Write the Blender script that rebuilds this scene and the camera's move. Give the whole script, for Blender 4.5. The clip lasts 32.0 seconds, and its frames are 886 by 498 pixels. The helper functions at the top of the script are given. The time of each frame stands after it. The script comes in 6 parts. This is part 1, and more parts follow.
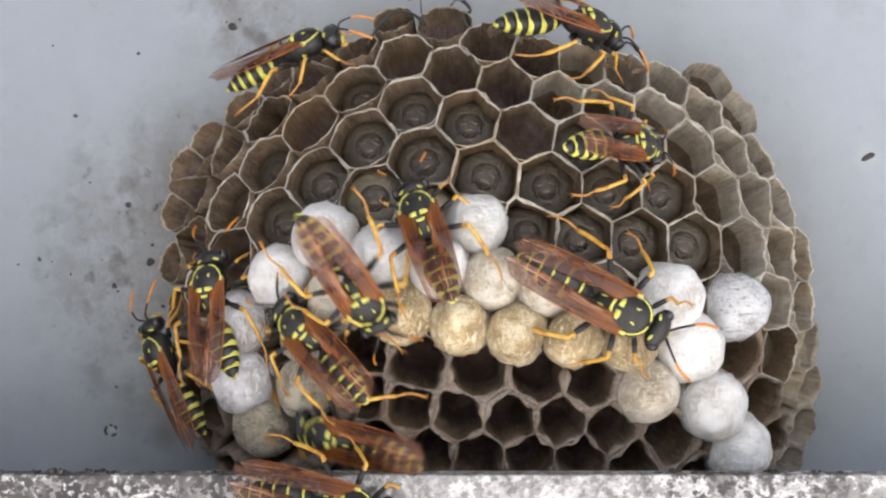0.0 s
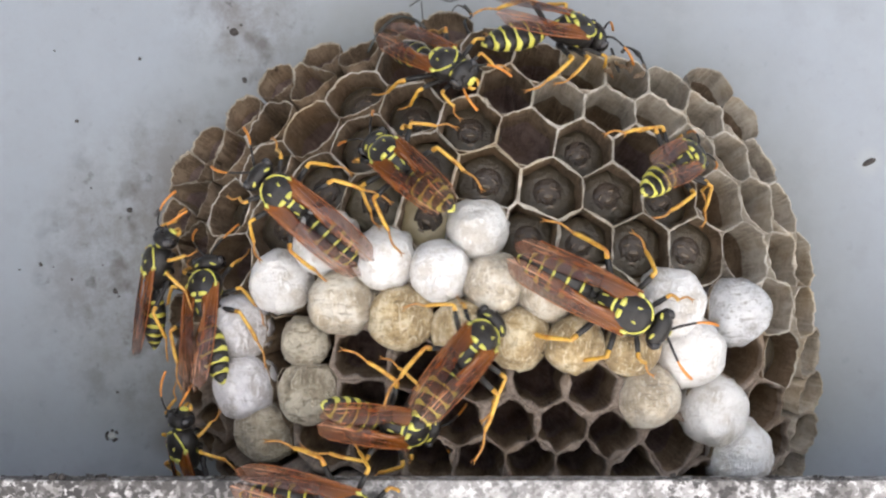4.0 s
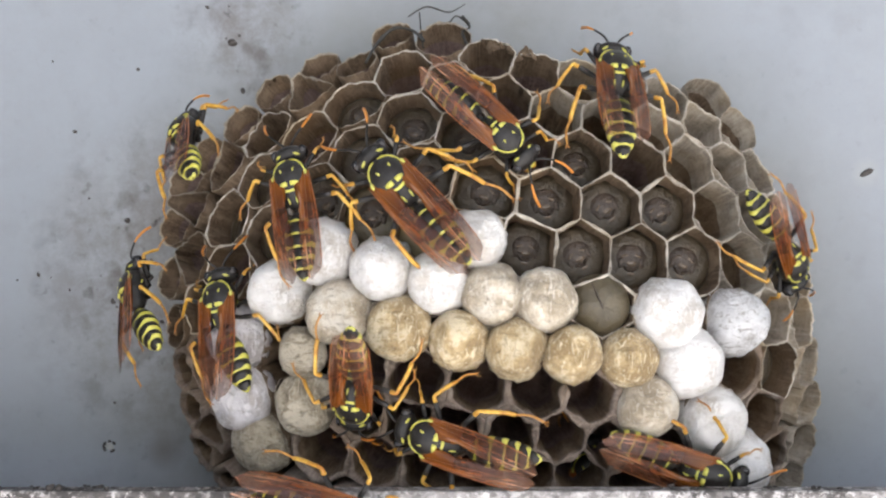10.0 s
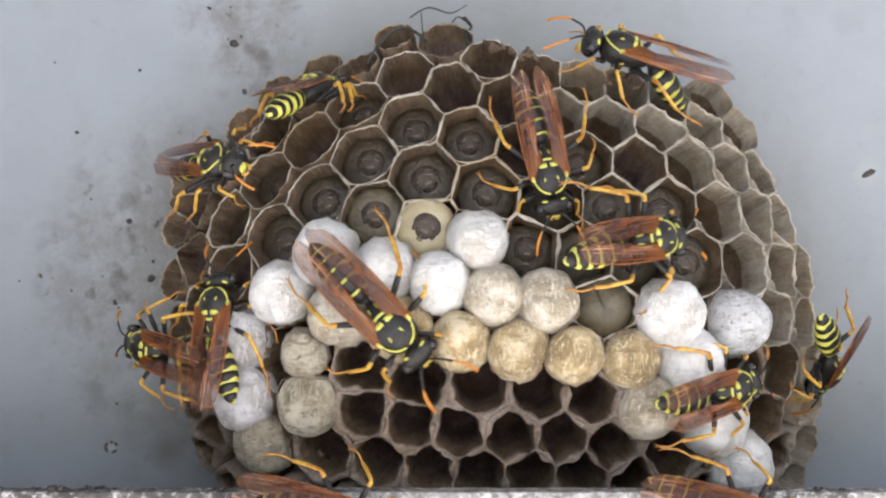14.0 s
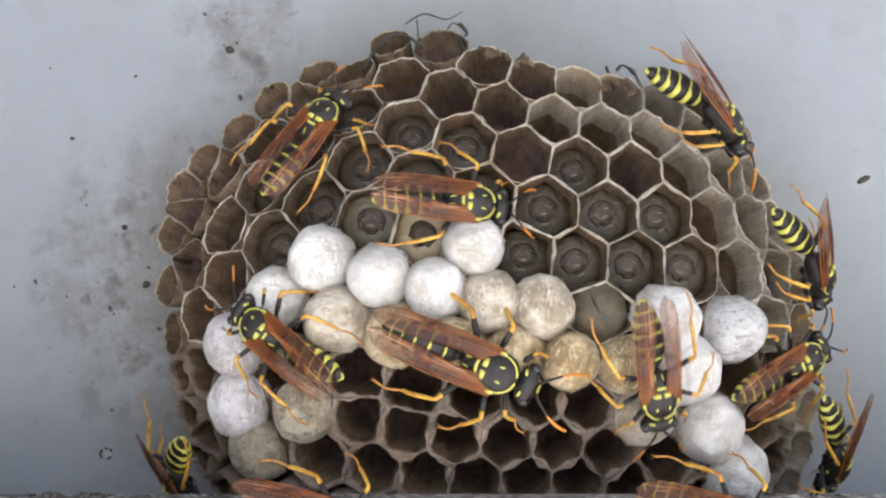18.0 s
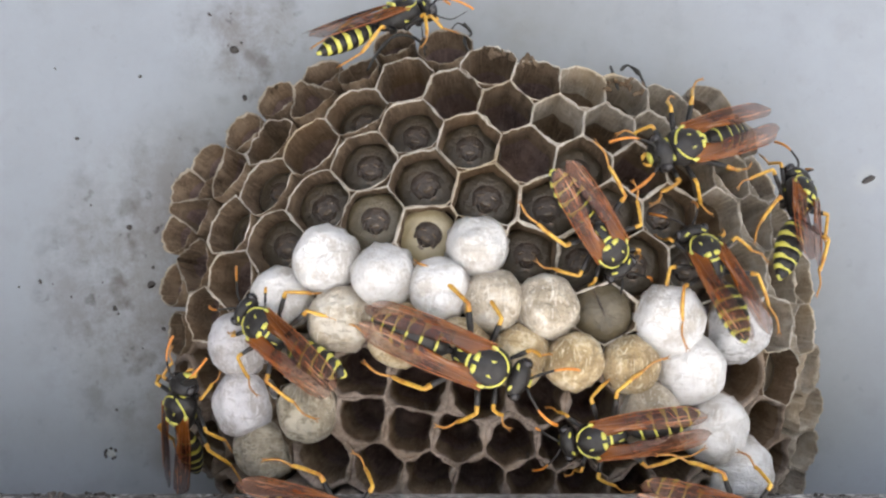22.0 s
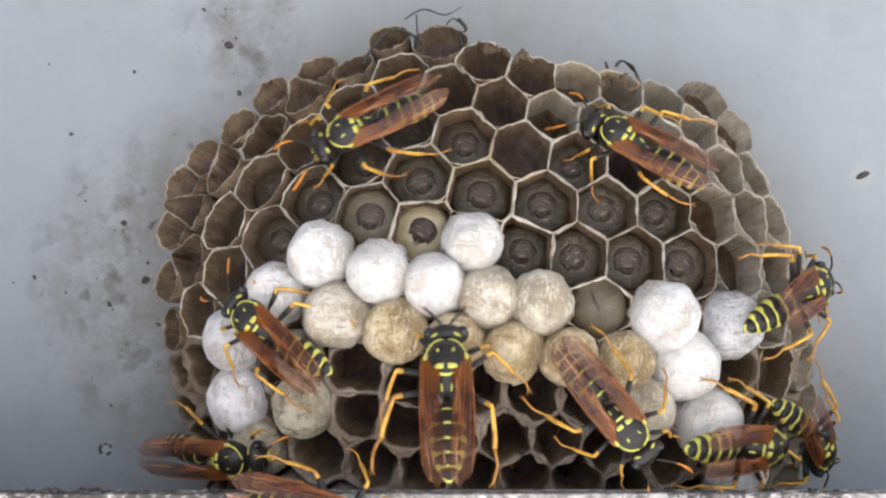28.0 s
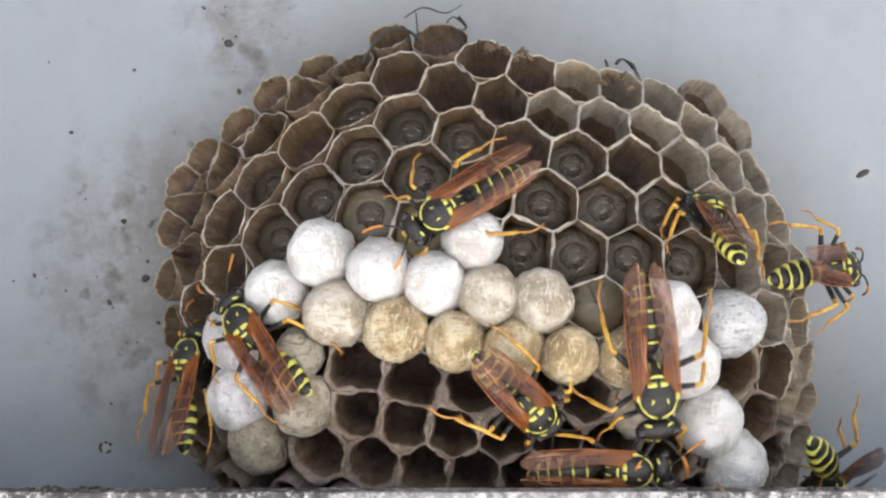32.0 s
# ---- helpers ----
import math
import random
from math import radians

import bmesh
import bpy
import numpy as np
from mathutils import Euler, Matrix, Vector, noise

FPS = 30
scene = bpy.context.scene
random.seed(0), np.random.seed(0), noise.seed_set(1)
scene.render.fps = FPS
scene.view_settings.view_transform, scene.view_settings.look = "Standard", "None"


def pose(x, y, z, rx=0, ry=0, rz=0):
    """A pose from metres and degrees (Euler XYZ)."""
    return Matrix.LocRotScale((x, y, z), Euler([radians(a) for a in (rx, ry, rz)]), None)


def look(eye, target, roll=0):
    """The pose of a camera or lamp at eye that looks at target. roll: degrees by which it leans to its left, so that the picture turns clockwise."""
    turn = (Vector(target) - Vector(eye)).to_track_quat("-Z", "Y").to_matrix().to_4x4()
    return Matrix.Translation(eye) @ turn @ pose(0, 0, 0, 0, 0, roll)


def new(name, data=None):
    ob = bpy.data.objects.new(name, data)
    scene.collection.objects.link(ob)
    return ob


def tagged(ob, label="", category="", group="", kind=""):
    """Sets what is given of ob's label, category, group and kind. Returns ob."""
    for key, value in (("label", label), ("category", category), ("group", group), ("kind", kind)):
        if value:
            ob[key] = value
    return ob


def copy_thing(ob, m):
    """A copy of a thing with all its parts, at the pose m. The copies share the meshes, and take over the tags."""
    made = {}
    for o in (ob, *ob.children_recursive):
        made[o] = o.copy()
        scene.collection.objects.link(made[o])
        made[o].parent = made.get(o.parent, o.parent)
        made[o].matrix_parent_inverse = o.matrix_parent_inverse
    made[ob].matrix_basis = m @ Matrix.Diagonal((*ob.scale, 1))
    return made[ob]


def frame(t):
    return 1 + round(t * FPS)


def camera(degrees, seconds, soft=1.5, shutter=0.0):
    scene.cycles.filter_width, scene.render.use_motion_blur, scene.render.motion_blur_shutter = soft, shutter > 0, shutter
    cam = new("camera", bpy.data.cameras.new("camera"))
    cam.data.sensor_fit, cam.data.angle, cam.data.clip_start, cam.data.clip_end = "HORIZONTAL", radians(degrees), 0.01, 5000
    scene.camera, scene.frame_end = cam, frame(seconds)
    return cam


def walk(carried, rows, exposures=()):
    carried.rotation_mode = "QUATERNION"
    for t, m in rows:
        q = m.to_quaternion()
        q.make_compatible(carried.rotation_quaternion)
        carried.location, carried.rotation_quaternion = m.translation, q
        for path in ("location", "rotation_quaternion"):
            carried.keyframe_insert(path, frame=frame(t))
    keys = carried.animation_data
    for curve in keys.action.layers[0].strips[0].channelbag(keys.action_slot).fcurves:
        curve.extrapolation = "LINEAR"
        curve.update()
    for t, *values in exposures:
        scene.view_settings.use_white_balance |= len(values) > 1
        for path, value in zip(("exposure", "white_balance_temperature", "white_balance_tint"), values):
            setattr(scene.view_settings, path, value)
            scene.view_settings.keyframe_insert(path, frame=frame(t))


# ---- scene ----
MM = 0.001
EXPOSURE = 1.88
cam = camera(40, 32.0, soft=2.3, shutter=0.5)
walk(cam, [
    (0, pose(0, -0.137, 0, 89.266, 0, -0.040)),
    (0.5, pose(0, -0.137, 0, 89.348, 0, 0.000)),
    (1, pose(0, -0.137, 0, 89.388, 0, 0.000)),
    (1.5, pose(0, -0.137, 0, 89.428, 0, 0.082)),
    (2, pose(0, -0.137, 0, 89.348, 0, 0.000)),
    (2.5, pose(0, -0.137, 0, 89.348, 0, 0.000)),
    (3, pose(0, -0.137, 0, 89.388, 0, 0.000)),
    (3.5, pose(0, -0.137, 0, 89.428, 0, 0.000)),
    (5.5, pose(0, -0.137, 0, 89.755, 0, 0.082)),
    (6, pose(0, -0.137, 0, 89.755, 0, 0.082)),
    (6.5, pose(0, -0.137, 0, 89.715, 0, 0.040)),
    (7, pose(0, -0.137, 0, 89.755, 0, 0.000)),
    (7.5, pose(0, -0.137, 0, 89.755, 0, 0.000)),
    (8, pose(0, -0.137, 0, 89.795, 0, 0.040)),
    (8.5, pose(0, -0.137, 0, 89.795, 0, 0.040)),
    (9, pose(0, -0.137, 0, 89.878, 0, 0.000)),
    (9.5, pose(0, -0.137, 0, 89.957, 0, -0.040)),
    (10, pose(0, -0.137, 0, 90.000, 0, -0.082)),
    (10.5, pose(0, -0.137, 0, 89.957, 0, -0.040)),
    (11, pose(0, -0.137, 0, 89.957, 0, -0.040)),
    (11.5, pose(0, -0.137, 0, 89.920, 0, 0.000)),
    (12, pose(0, -0.137, 0, 89.918, 0, 0.000)),
    (12.5, pose(0, -0.137, 0, 89.957, 0, 0.000)),
    (13, pose(0, -0.137, 0, 90.000, 0, 0.000)),
    (13.5, pose(0, -0.137, 0, 90.040, 0, 0.000)),
    (14, pose(0, -0.137, 0, 90.040, 0, 0.000)),
    (14.5, pose(0, -0.137, 0, 90.040, 0, 0.000)),
    (16.5, pose(0, -0.137, 0, 90.245, 0, -0.162)),
    (17, pose(0, -0.137, 0, 90.325, 0, -0.205)),
    (17.5, pose(0, -0.137, 0, 90.367, 0, -0.205)),
    (18, pose(0, -0.137, 0, 90.325, 0, -0.205)),
    (18.5, pose(0, -0.137, 0, 90.242, 0, -0.205)),
    (19, pose(0, -0.137, 0, 90.162, 0, -0.122)),
    (19.5, pose(0, -0.137, 0, 90.162, 0, -0.122)),
    (20, pose(0, -0.137, 0, 90.162, 0, -0.122)),
    (20.5, pose(0, -0.137, 0, 90.205, 0, -0.122)),
    (21, pose(0, -0.137, 0, 90.285, 0, -0.122)),
    (21.5, pose(0, -0.137, 0, 90.285, 0, -0.082)),
    (22, pose(0, -0.137, 0, 90.325, 0, 0.000)),
    (22.5, pose(0, -0.137, 0, 89.957, 0, 0.000)),
    (23, pose(0, -0.137, 0, 90.000, 0, 0.000)),
    (23.5, pose(0, -0.137, 0, 90.080, 0, -0.245)),
    (24, pose(0, -0.137, 0, 90.040, 0, -0.245)),
    (24.5, pose(0, -0.137, 0, 90.040, 0, -0.245)),
    (25, pose(0, -0.137, 0, 90.080, 0, -0.245)),
    (25.5, pose(0, -0.137, 0, 90.080, 0, -0.245)),
    (27.5, pose(0, -0.137, 0, 90.043, 0, -0.205)),
    (28, pose(0, -0.137, 0, 90.120, 0, -0.245)),
    (28.5, pose(0, -0.137, 0, 90.120, 0, -0.245)),
    (29, pose(0, -0.137, 0, 90.040, 0, -0.245)),
    (29.5, pose(0, -0.137, 0, 90.080, 0, -0.245)),
    (30, pose(0, -0.137, 0, 90.000, 0, -0.205)),
    (30.5, pose(0, -0.137, 0, 90.000, 0, -0.245)),
    (31, pose(0, -0.137, 0, 90.000, 0, -0.245)),
    (31.5, pose(0, -0.137, 0, 90.040, 0, -0.205)),
    (32, pose(0, -0.137, 0, 90.040, 0, -0.245)),
], exposures=[(0, EXPOSURE), (32, EXPOSURE)])

# ---- light: high sun that an added, unseen eave keeps off the panel, so that bright ground and the sky in front light it ----
world = bpy.data.worlds.new("daylight")
scene.world = world
world.use_nodes = True
wn = world.node_tree.nodes
sky = wn.new("ShaderNodeTexSky")
sky.sky_type, sky.sun_disc = "NISHITA", False
sky.sun_elevation, sky.sun_rotation = radians(52), radians(163)
sky.dust_density, sky.air_density, sky.ozone_density = 3.0, 1.0, 0.6
wn["Background"].inputs[1].default_value = 0.11
world.node_tree.links.new(sky.outputs[0], wn["Background"].inputs[0])
sun = new("sun", bpy.data.lights.new("sun", "SUN"))
sun.data.energy, sun.data.angle, sun.data.color = 5.0, radians(2), (1.0, 0.94, 0.88)
sun.matrix_world = look((0.32, -1.0, 1.34), (0, 0, 0))


# ---- materials ----
def nodes_of(name):
    m = bpy.data.materials.new(name)
    m.use_nodes = True
    nt = m.node_tree
    return m, nt, nt.nodes["Principled BSDF"]


def ramp(nt, src, stops):
    r = nt.nodes.new("ShaderNodeValToRGB")
    while len(r.color_ramp.elements) < len(stops):
        r.color_ramp.elements.new(0.5)
    for e, (p, c) in zip(r.color_ramp.elements, stops):
        e.position, e.color = p, (*c, 1)
    nt.links.new(src, r.inputs[0])
    return r.outputs[0]


def noise_tex(nt, scale, detail=4, stretch=(1, 1, 1), coord="Object", rough=0.6):
    tc, mp, n = nt.nodes.new("ShaderNodeTexCoord"), nt.nodes.new("ShaderNodeMapping"), nt.nodes.new("ShaderNodeTexNoise")
    mp.inputs["Scale"].default_value = stretch
    n.inputs["Scale"].default_value, n.inputs["Detail"].default_value = scale, detail
    n.inputs["Roughness"].default_value = rough
    nt.links.new(tc.outputs[coord], mp.inputs[0])
    nt.links.new(mp.outputs[0], n.inputs[0])
    return n.outputs[0]


def mixed(nt, fac, a, b, mode="MIX"):
    m = nt.nodes.new("ShaderNodeMix")
    m.data_type, m.blend_type = "RGBA", mode
    for i, v in ((0, fac), (6, a), (7, b)):
        if isinstance(v, (int, float)):
            m.inputs[i].default_value = v
        elif isinstance(v, tuple):
            m.inputs[i].default_value = (*v, 1)
        else:
            nt.links.new(v, m.inputs[i])
    return m.outputs[2]


def bump(nt, bsdf, src, dist, strength=1.0):
    b = nt.nodes.new("ShaderNodeBump")
    b.inputs["Distance"].default_value, b.inputs["Strength"].default_value = dist, strength
    nt.links.new(src, b.inputs["Height"])
    nt.links.new(b.outputs[0], bsdf.inputs["Normal"])


def plain(name, c1, c2, scale, rough=0.5, bump_mm=0.0, coat=0.0, stretch=(1, 1, 1), spec=0.5, vary=0.0):
    m, nt, b = nodes_of(name)
    n = noise_tex(nt, scale, 5, stretch)
    col = ramp(nt, n, [(0.32, c1), (0.68, c2)])
    if vary:
        oi = nt.nodes.new("ShaderNodeObjectInfo")
        r = ramp(nt, oi.outputs["Random"], [(0, (1 - vary,) * 3), (1, (1 + vary,) * 3)])
        col = mixed(nt, 1.0, col, r, "MULTIPLY")
    nt.links.new(col, b.inputs["Base Color"])
    b.inputs["Roughness"].default_value, b.inputs["Coat Weight"].default_value = rough, coat
    b.inputs["Specular IOR Level"].default_value = spec
    if bump_mm:
        bump(nt, b, noise_tex(nt, scale * 3, 4, stretch), bump_mm * MM)
    return m


def panel_material():
    m, nt, b = nodes_of("grey_painted_panel")
    base = ramp(nt, noise_tex(nt, 35, 3), [(0.3, (0.248, 0.267, 0.293)), (0.7, (0.288, 0.308, 0.334))])
    smudge = ramp(nt, noise_tex(nt, 90, 8, rough=0.8), [(0.42, (0, 0, 0)), (0.60, (1, 1, 1))])
    # dirt gathers round the nest, above all on the side where the wasps rest
    tc = nt.nodes.new("ShaderNodeTexCoord")

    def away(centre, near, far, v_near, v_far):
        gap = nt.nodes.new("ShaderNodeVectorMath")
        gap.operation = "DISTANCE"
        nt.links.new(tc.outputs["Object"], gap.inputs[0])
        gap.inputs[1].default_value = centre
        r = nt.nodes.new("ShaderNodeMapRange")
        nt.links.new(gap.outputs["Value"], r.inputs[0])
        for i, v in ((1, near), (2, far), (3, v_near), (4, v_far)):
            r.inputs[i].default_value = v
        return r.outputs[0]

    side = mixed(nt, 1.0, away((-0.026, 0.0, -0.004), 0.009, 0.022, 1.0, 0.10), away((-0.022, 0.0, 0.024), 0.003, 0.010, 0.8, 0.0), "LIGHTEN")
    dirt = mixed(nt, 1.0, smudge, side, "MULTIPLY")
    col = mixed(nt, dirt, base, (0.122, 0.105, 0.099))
    # a drab, patchy tone round the nest that fades outward
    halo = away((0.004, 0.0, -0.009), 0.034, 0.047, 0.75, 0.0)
    halo_patches = ramp(nt, noise_tex(nt, 70, 5), [(0.3, (0.25, 0.25, 0.25)), (0.65, (1, 1, 1))])
    col = mixed(nt, mixed(nt, 1.0, halo, halo_patches, "MULTIPLY"), col, (0.165, 0.162, 0.145))
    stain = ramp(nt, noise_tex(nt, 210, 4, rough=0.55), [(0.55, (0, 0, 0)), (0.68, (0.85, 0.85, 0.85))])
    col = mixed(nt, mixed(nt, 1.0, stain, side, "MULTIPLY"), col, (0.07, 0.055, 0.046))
    # a rubbed brown smudge low down, and a clean ring round the largest speck
    col = mixed(nt, away((-0.0311, 0.0, -0.0226), 0.0003, 0.0026, 0.6, 0.0), col, (0.12, 0.098, 0.088))
    col = mixed(nt, away((0.0478, 0.0, 0.0086), 0.0009, 0.0019, 0.35, 0.0), col, (0.36, 0.365, 0.355))
    specks = ramp(nt, noise_tex(nt, 520, 2), [(0.62, (0, 0, 0)), (0.68, (1, 1, 1))])
    specks = mixed(nt, 1.0, specks, dirt, "MULTIPLY")
    col = mixed(nt, specks, col, (0.03, 0.024, 0.021))
    nt.links.new(col, b.inputs["Base Color"])
    b.inputs["Roughness"].default_value = 0.38
    b.inputs["Specular IOR Level"].default_value = 0.4
    bump(nt, b, noise_tex(nt, 900, 3), 0.00001, 0.4)
    return m


def worn_paint():
    m, nt, b = nodes_of("chipped_white_paint")
    under = ramp(nt, noise_tex(nt, 900, 6, rough=0.7), [(0.3, (0.06, 0.052, 0.048)), (0.7, (0.15, 0.135, 0.126))])
    rust = ramp(nt, noise_tex(nt, 400, 5), [(0.3, (0.018, 0.016, 0.016)), (0.7, (0.062, 0.054, 0.05))])
    n1 = noise_tex(nt, 1150, 7, (1, 1, 1.2), rough=0.62)
    n2 = noise_tex(nt, 420, 6, rough=0.7)
    paint = ramp(nt, noise_tex(nt, 700, 4), [(0.35, (0.50, 0.47, 0.455)), (0.65, (0.70, 0.675, 0.66))])
    # the paint is worn towards both ends of the lip and sound in its middle
    tc, sep, at = nt.nodes.new("ShaderNodeTexCoord"), nt.nodes.new("ShaderNodeSeparateXYZ"), nt.nodes.new("ShaderNodeMapRange")
    nt.links.new(tc.outputs["Object"], sep.inputs[0])
    nt.links.new(sep.outputs[0], at.inputs[0])
    at.inputs[1].default_value, at.inputs[2].default_value = -0.045, 0.045
    wear = ramp(nt, at.outputs[0], [(0.0, (1, 1, 1)), (0.36, (0.9, 0.9, 0.9)), (0.44, (0.35, 0.35, 0.35)), (0.66, (0.35, 0.35, 0.35)), (0.74, (0.95, 0.95, 0.95)), (0.88, (0.85, 0.85, 0.85)), (0.95, (0.4, 0.4, 0.4))])
    gone = mixed(nt, 1.0, ramp(nt, n2, [(0.48, (1, 1, 1)), (0.51, (0, 0, 0))]), wear, "MULTIPLY")
    c = mixed(nt, gone, paint, under)
    # the left end has weathered to a mottled grey
    left = ramp(nt, at.outputs[0], [(0.36, (1, 1, 1)), (0.50, (0.45, 0.45, 0.45))])
    film = ramp(nt, noise_tex(nt, 1300, 6, rough=0.7), [(0.48, (0.85, 0.85, 0.85)), (0.60, (0.15, 0.15, 0.15))])
    c = mixed(nt, mixed(nt, 1.0, film, left, "MULTIPLY"), c, (0.235, 0.222, 0.214))
    chip = ramp(nt, n1, [(0.53, (0, 0, 0)), (0.55, (1, 1, 1))])
    pepper = ramp(nt, noise_tex(nt, 1500, 3, rough=0.5), [(0.50, (0, 0, 0)), (0.52, (1, 1, 1))])
    pepper = mixed(nt, 1.0, pepper, ramp(nt, noise_tex(nt, 190, 4), [(0.36, (0.2, 0.2, 0.2)), (0.48, (1, 1, 1))]), "MULTIPLY")
    c = mixed(nt, mixed(nt, 1.0, pepper, left, "MULTIPLY"), c, rust)
    # the top edge is knocked bare in many small spots
    edge = nt.nodes.new("ShaderNodeMapRange")
    nt.links.new(sep.outputs[2], edge.inputs[0])
    for i, v in ((1, -0.0222), (2, -0.0206), (3, 0.0), (4, 0.9)):
        edge.inputs[i].default_value = v
    knocked = ramp(nt, noise_tex(nt, 1000, 6, rough=0.62), [(0.485, (1, 1, 1)), (0.515, (0, 0, 0))])
    knocked = mixed(nt, 1.0, mixed(nt, 1.0, knocked, edge.outputs[0], "MULTIPLY"), wear, "MULTIPLY")
    zone = ramp(nt, noise_tex(nt, 75, 4), [(0.34, (0.15, 0.15, 0.15)), (0.47, (1, 1, 1))])
    chip = mixed(nt, 1.0, mixed(nt, 1.0, chip, zone, "MULTIPLY"), wear, "MULTIPLY")
    nt.links.new(mixed(nt, knocked, mixed(nt, chip, c, rust), rust), b.inputs["Base Color"])
    b.inputs["Roughness"].default_value = 0.65
    bump(nt, b, mixed(nt, 0.5, n1, n2), 0.00025, 0.7)
    return m


def paper(name, dark, light, band):
    """Wasp paper: soft felt with faint rings round the cell, blotched grey and brown."""
    m, nt, b = nodes_of(name)
    rings = noise_tex(nt, 1.0, 5, (0.9, 2.2, 1), "UV", 0.6)
    streak = noise_tex(nt, 1.0, 4, (7.0, 0.35, 1), "UV", 0.6)
    fibre = noise_tex(nt, 3800, 5)
    blot = noise_tex(nt, 330, 5, rough=0.65)
    c = ramp(nt, blot, [(0.30, dark), (0.48, band), (0.72, light)])
    c = mixed(nt, ramp(nt, rings, [(0.34, (0.5, 0.5, 0.5)), (0.50, (0, 0, 0))]), c, tuple(v * 0.62 for v in band))
    c = mixed(nt, ramp(nt, streak, [(0.51, (0, 0, 0)), (0.62, (0.55, 0.55, 0.55))]), c, light)
    c = mixed(nt, ramp(nt, fibre, [(0.35, (0, 0, 0)), (0.75, (0.5, 0.5, 0.5))]), c, light)
    c = mixed(nt, ramp(nt, noise_tex(nt, 110, 3), [(0.50, (0, 0, 0)), (0.70, (0.55, 0.55, 0.55))]), c, tuple(a * k for a, k in zip(band, (1.12, 0.93, 0.62))))
    oi = nt.nodes.new("ShaderNodeObjectInfo")
    c = mixed(nt, 1.0, c, ramp(nt, oi.outputs["Random"], [(0, (0.80, 0.78, 0.76)), (1, (1.10, 1.08, 1.05))]), "MULTIPLY")
    nt.links.new(c, b.inputs["Base Color"])
    b.inputs["Roughness"].default_value, b.inputs["Specular IOR Level"].default_value = 0.9, 0.2
    bump(nt, b, mixed(nt, 0.5, mixed(nt, 0.5, rings, streak), fibre), 0.00028, 1.0)
    return m


def turned_noise(nt, scale, stretch, turn, detail=6, rough=0.65, distort=0.0):
    """Noise drawn out along one axis, which is turned."""
    n = noise_tex(nt, scale, detail, stretch, "Object", rough)
    n.node.inputs["Distortion"].default_value = distort
    n.node.inputs[0].links[0].from_node.inputs["Rotation"].default_value = turn
    return n


def silk(name, c1, c2, gloss, mark=0.66, stain=0.6, relief=0.5, grain=1.5):
    """Spun silk: clean and stained patches, with threads drawn in crossing directions over them."""
    m, nt, b = nodes_of(name)
    one = turned_noise(nt, 900 * grain, (0.28, 1.0, 1.0), (0.3, 0.5, 0.6), detail=6, rough=0.62, distort=1.6)
    two = turned_noise(nt, 1100 * grain, (1.0, 1.0, 0.28), (0.2, 0.9, -0.4), detail=6, rough=0.62, distort=2.0)
    patch = noise_tex(nt, 300, 6, rough=0.68)
    dent = noise_tex(nt, 520, 3)
    shade = tuple(v * mark * k for v, k in zip(c2, (1.0, 0.95, 0.88)))
    c = ramp(nt, patch, [(0.40, shade), (0.49, c2), (0.58, c1)])
    c = mixed(nt, ramp(nt, one, [(0.39, (min(1, stain * 1.3),) * 3), (0.455, (0, 0, 0))]), c, shade)
    c = mixed(nt, ramp(nt, two, [(0.545, (0, 0, 0)), (0.60, (0.9, 0.9, 0.9))]), c, c1)
    oi = nt.nodes.new("ShaderNodeObjectInfo")
    c = mixed(nt, 1.0, c, ramp(nt, oi.outputs["Random"], [(0, (0.86, 0.85, 0.83)), (0.5, (0.95, 0.945, 0.94)), (1, (1.03, 1.03, 1.03))]), "MULTIPLY")
    nt.links.new(c, b.inputs["Base Color"])
    b.inputs["Roughness"].default_value = gloss
    b.inputs["Sheen Weight"].default_value = 0.1
    h = mixed(nt, 0.4, mixed(nt, 0.5, one, two), dent)
    bump(nt, b, h, 0.0018, relief)
    return m


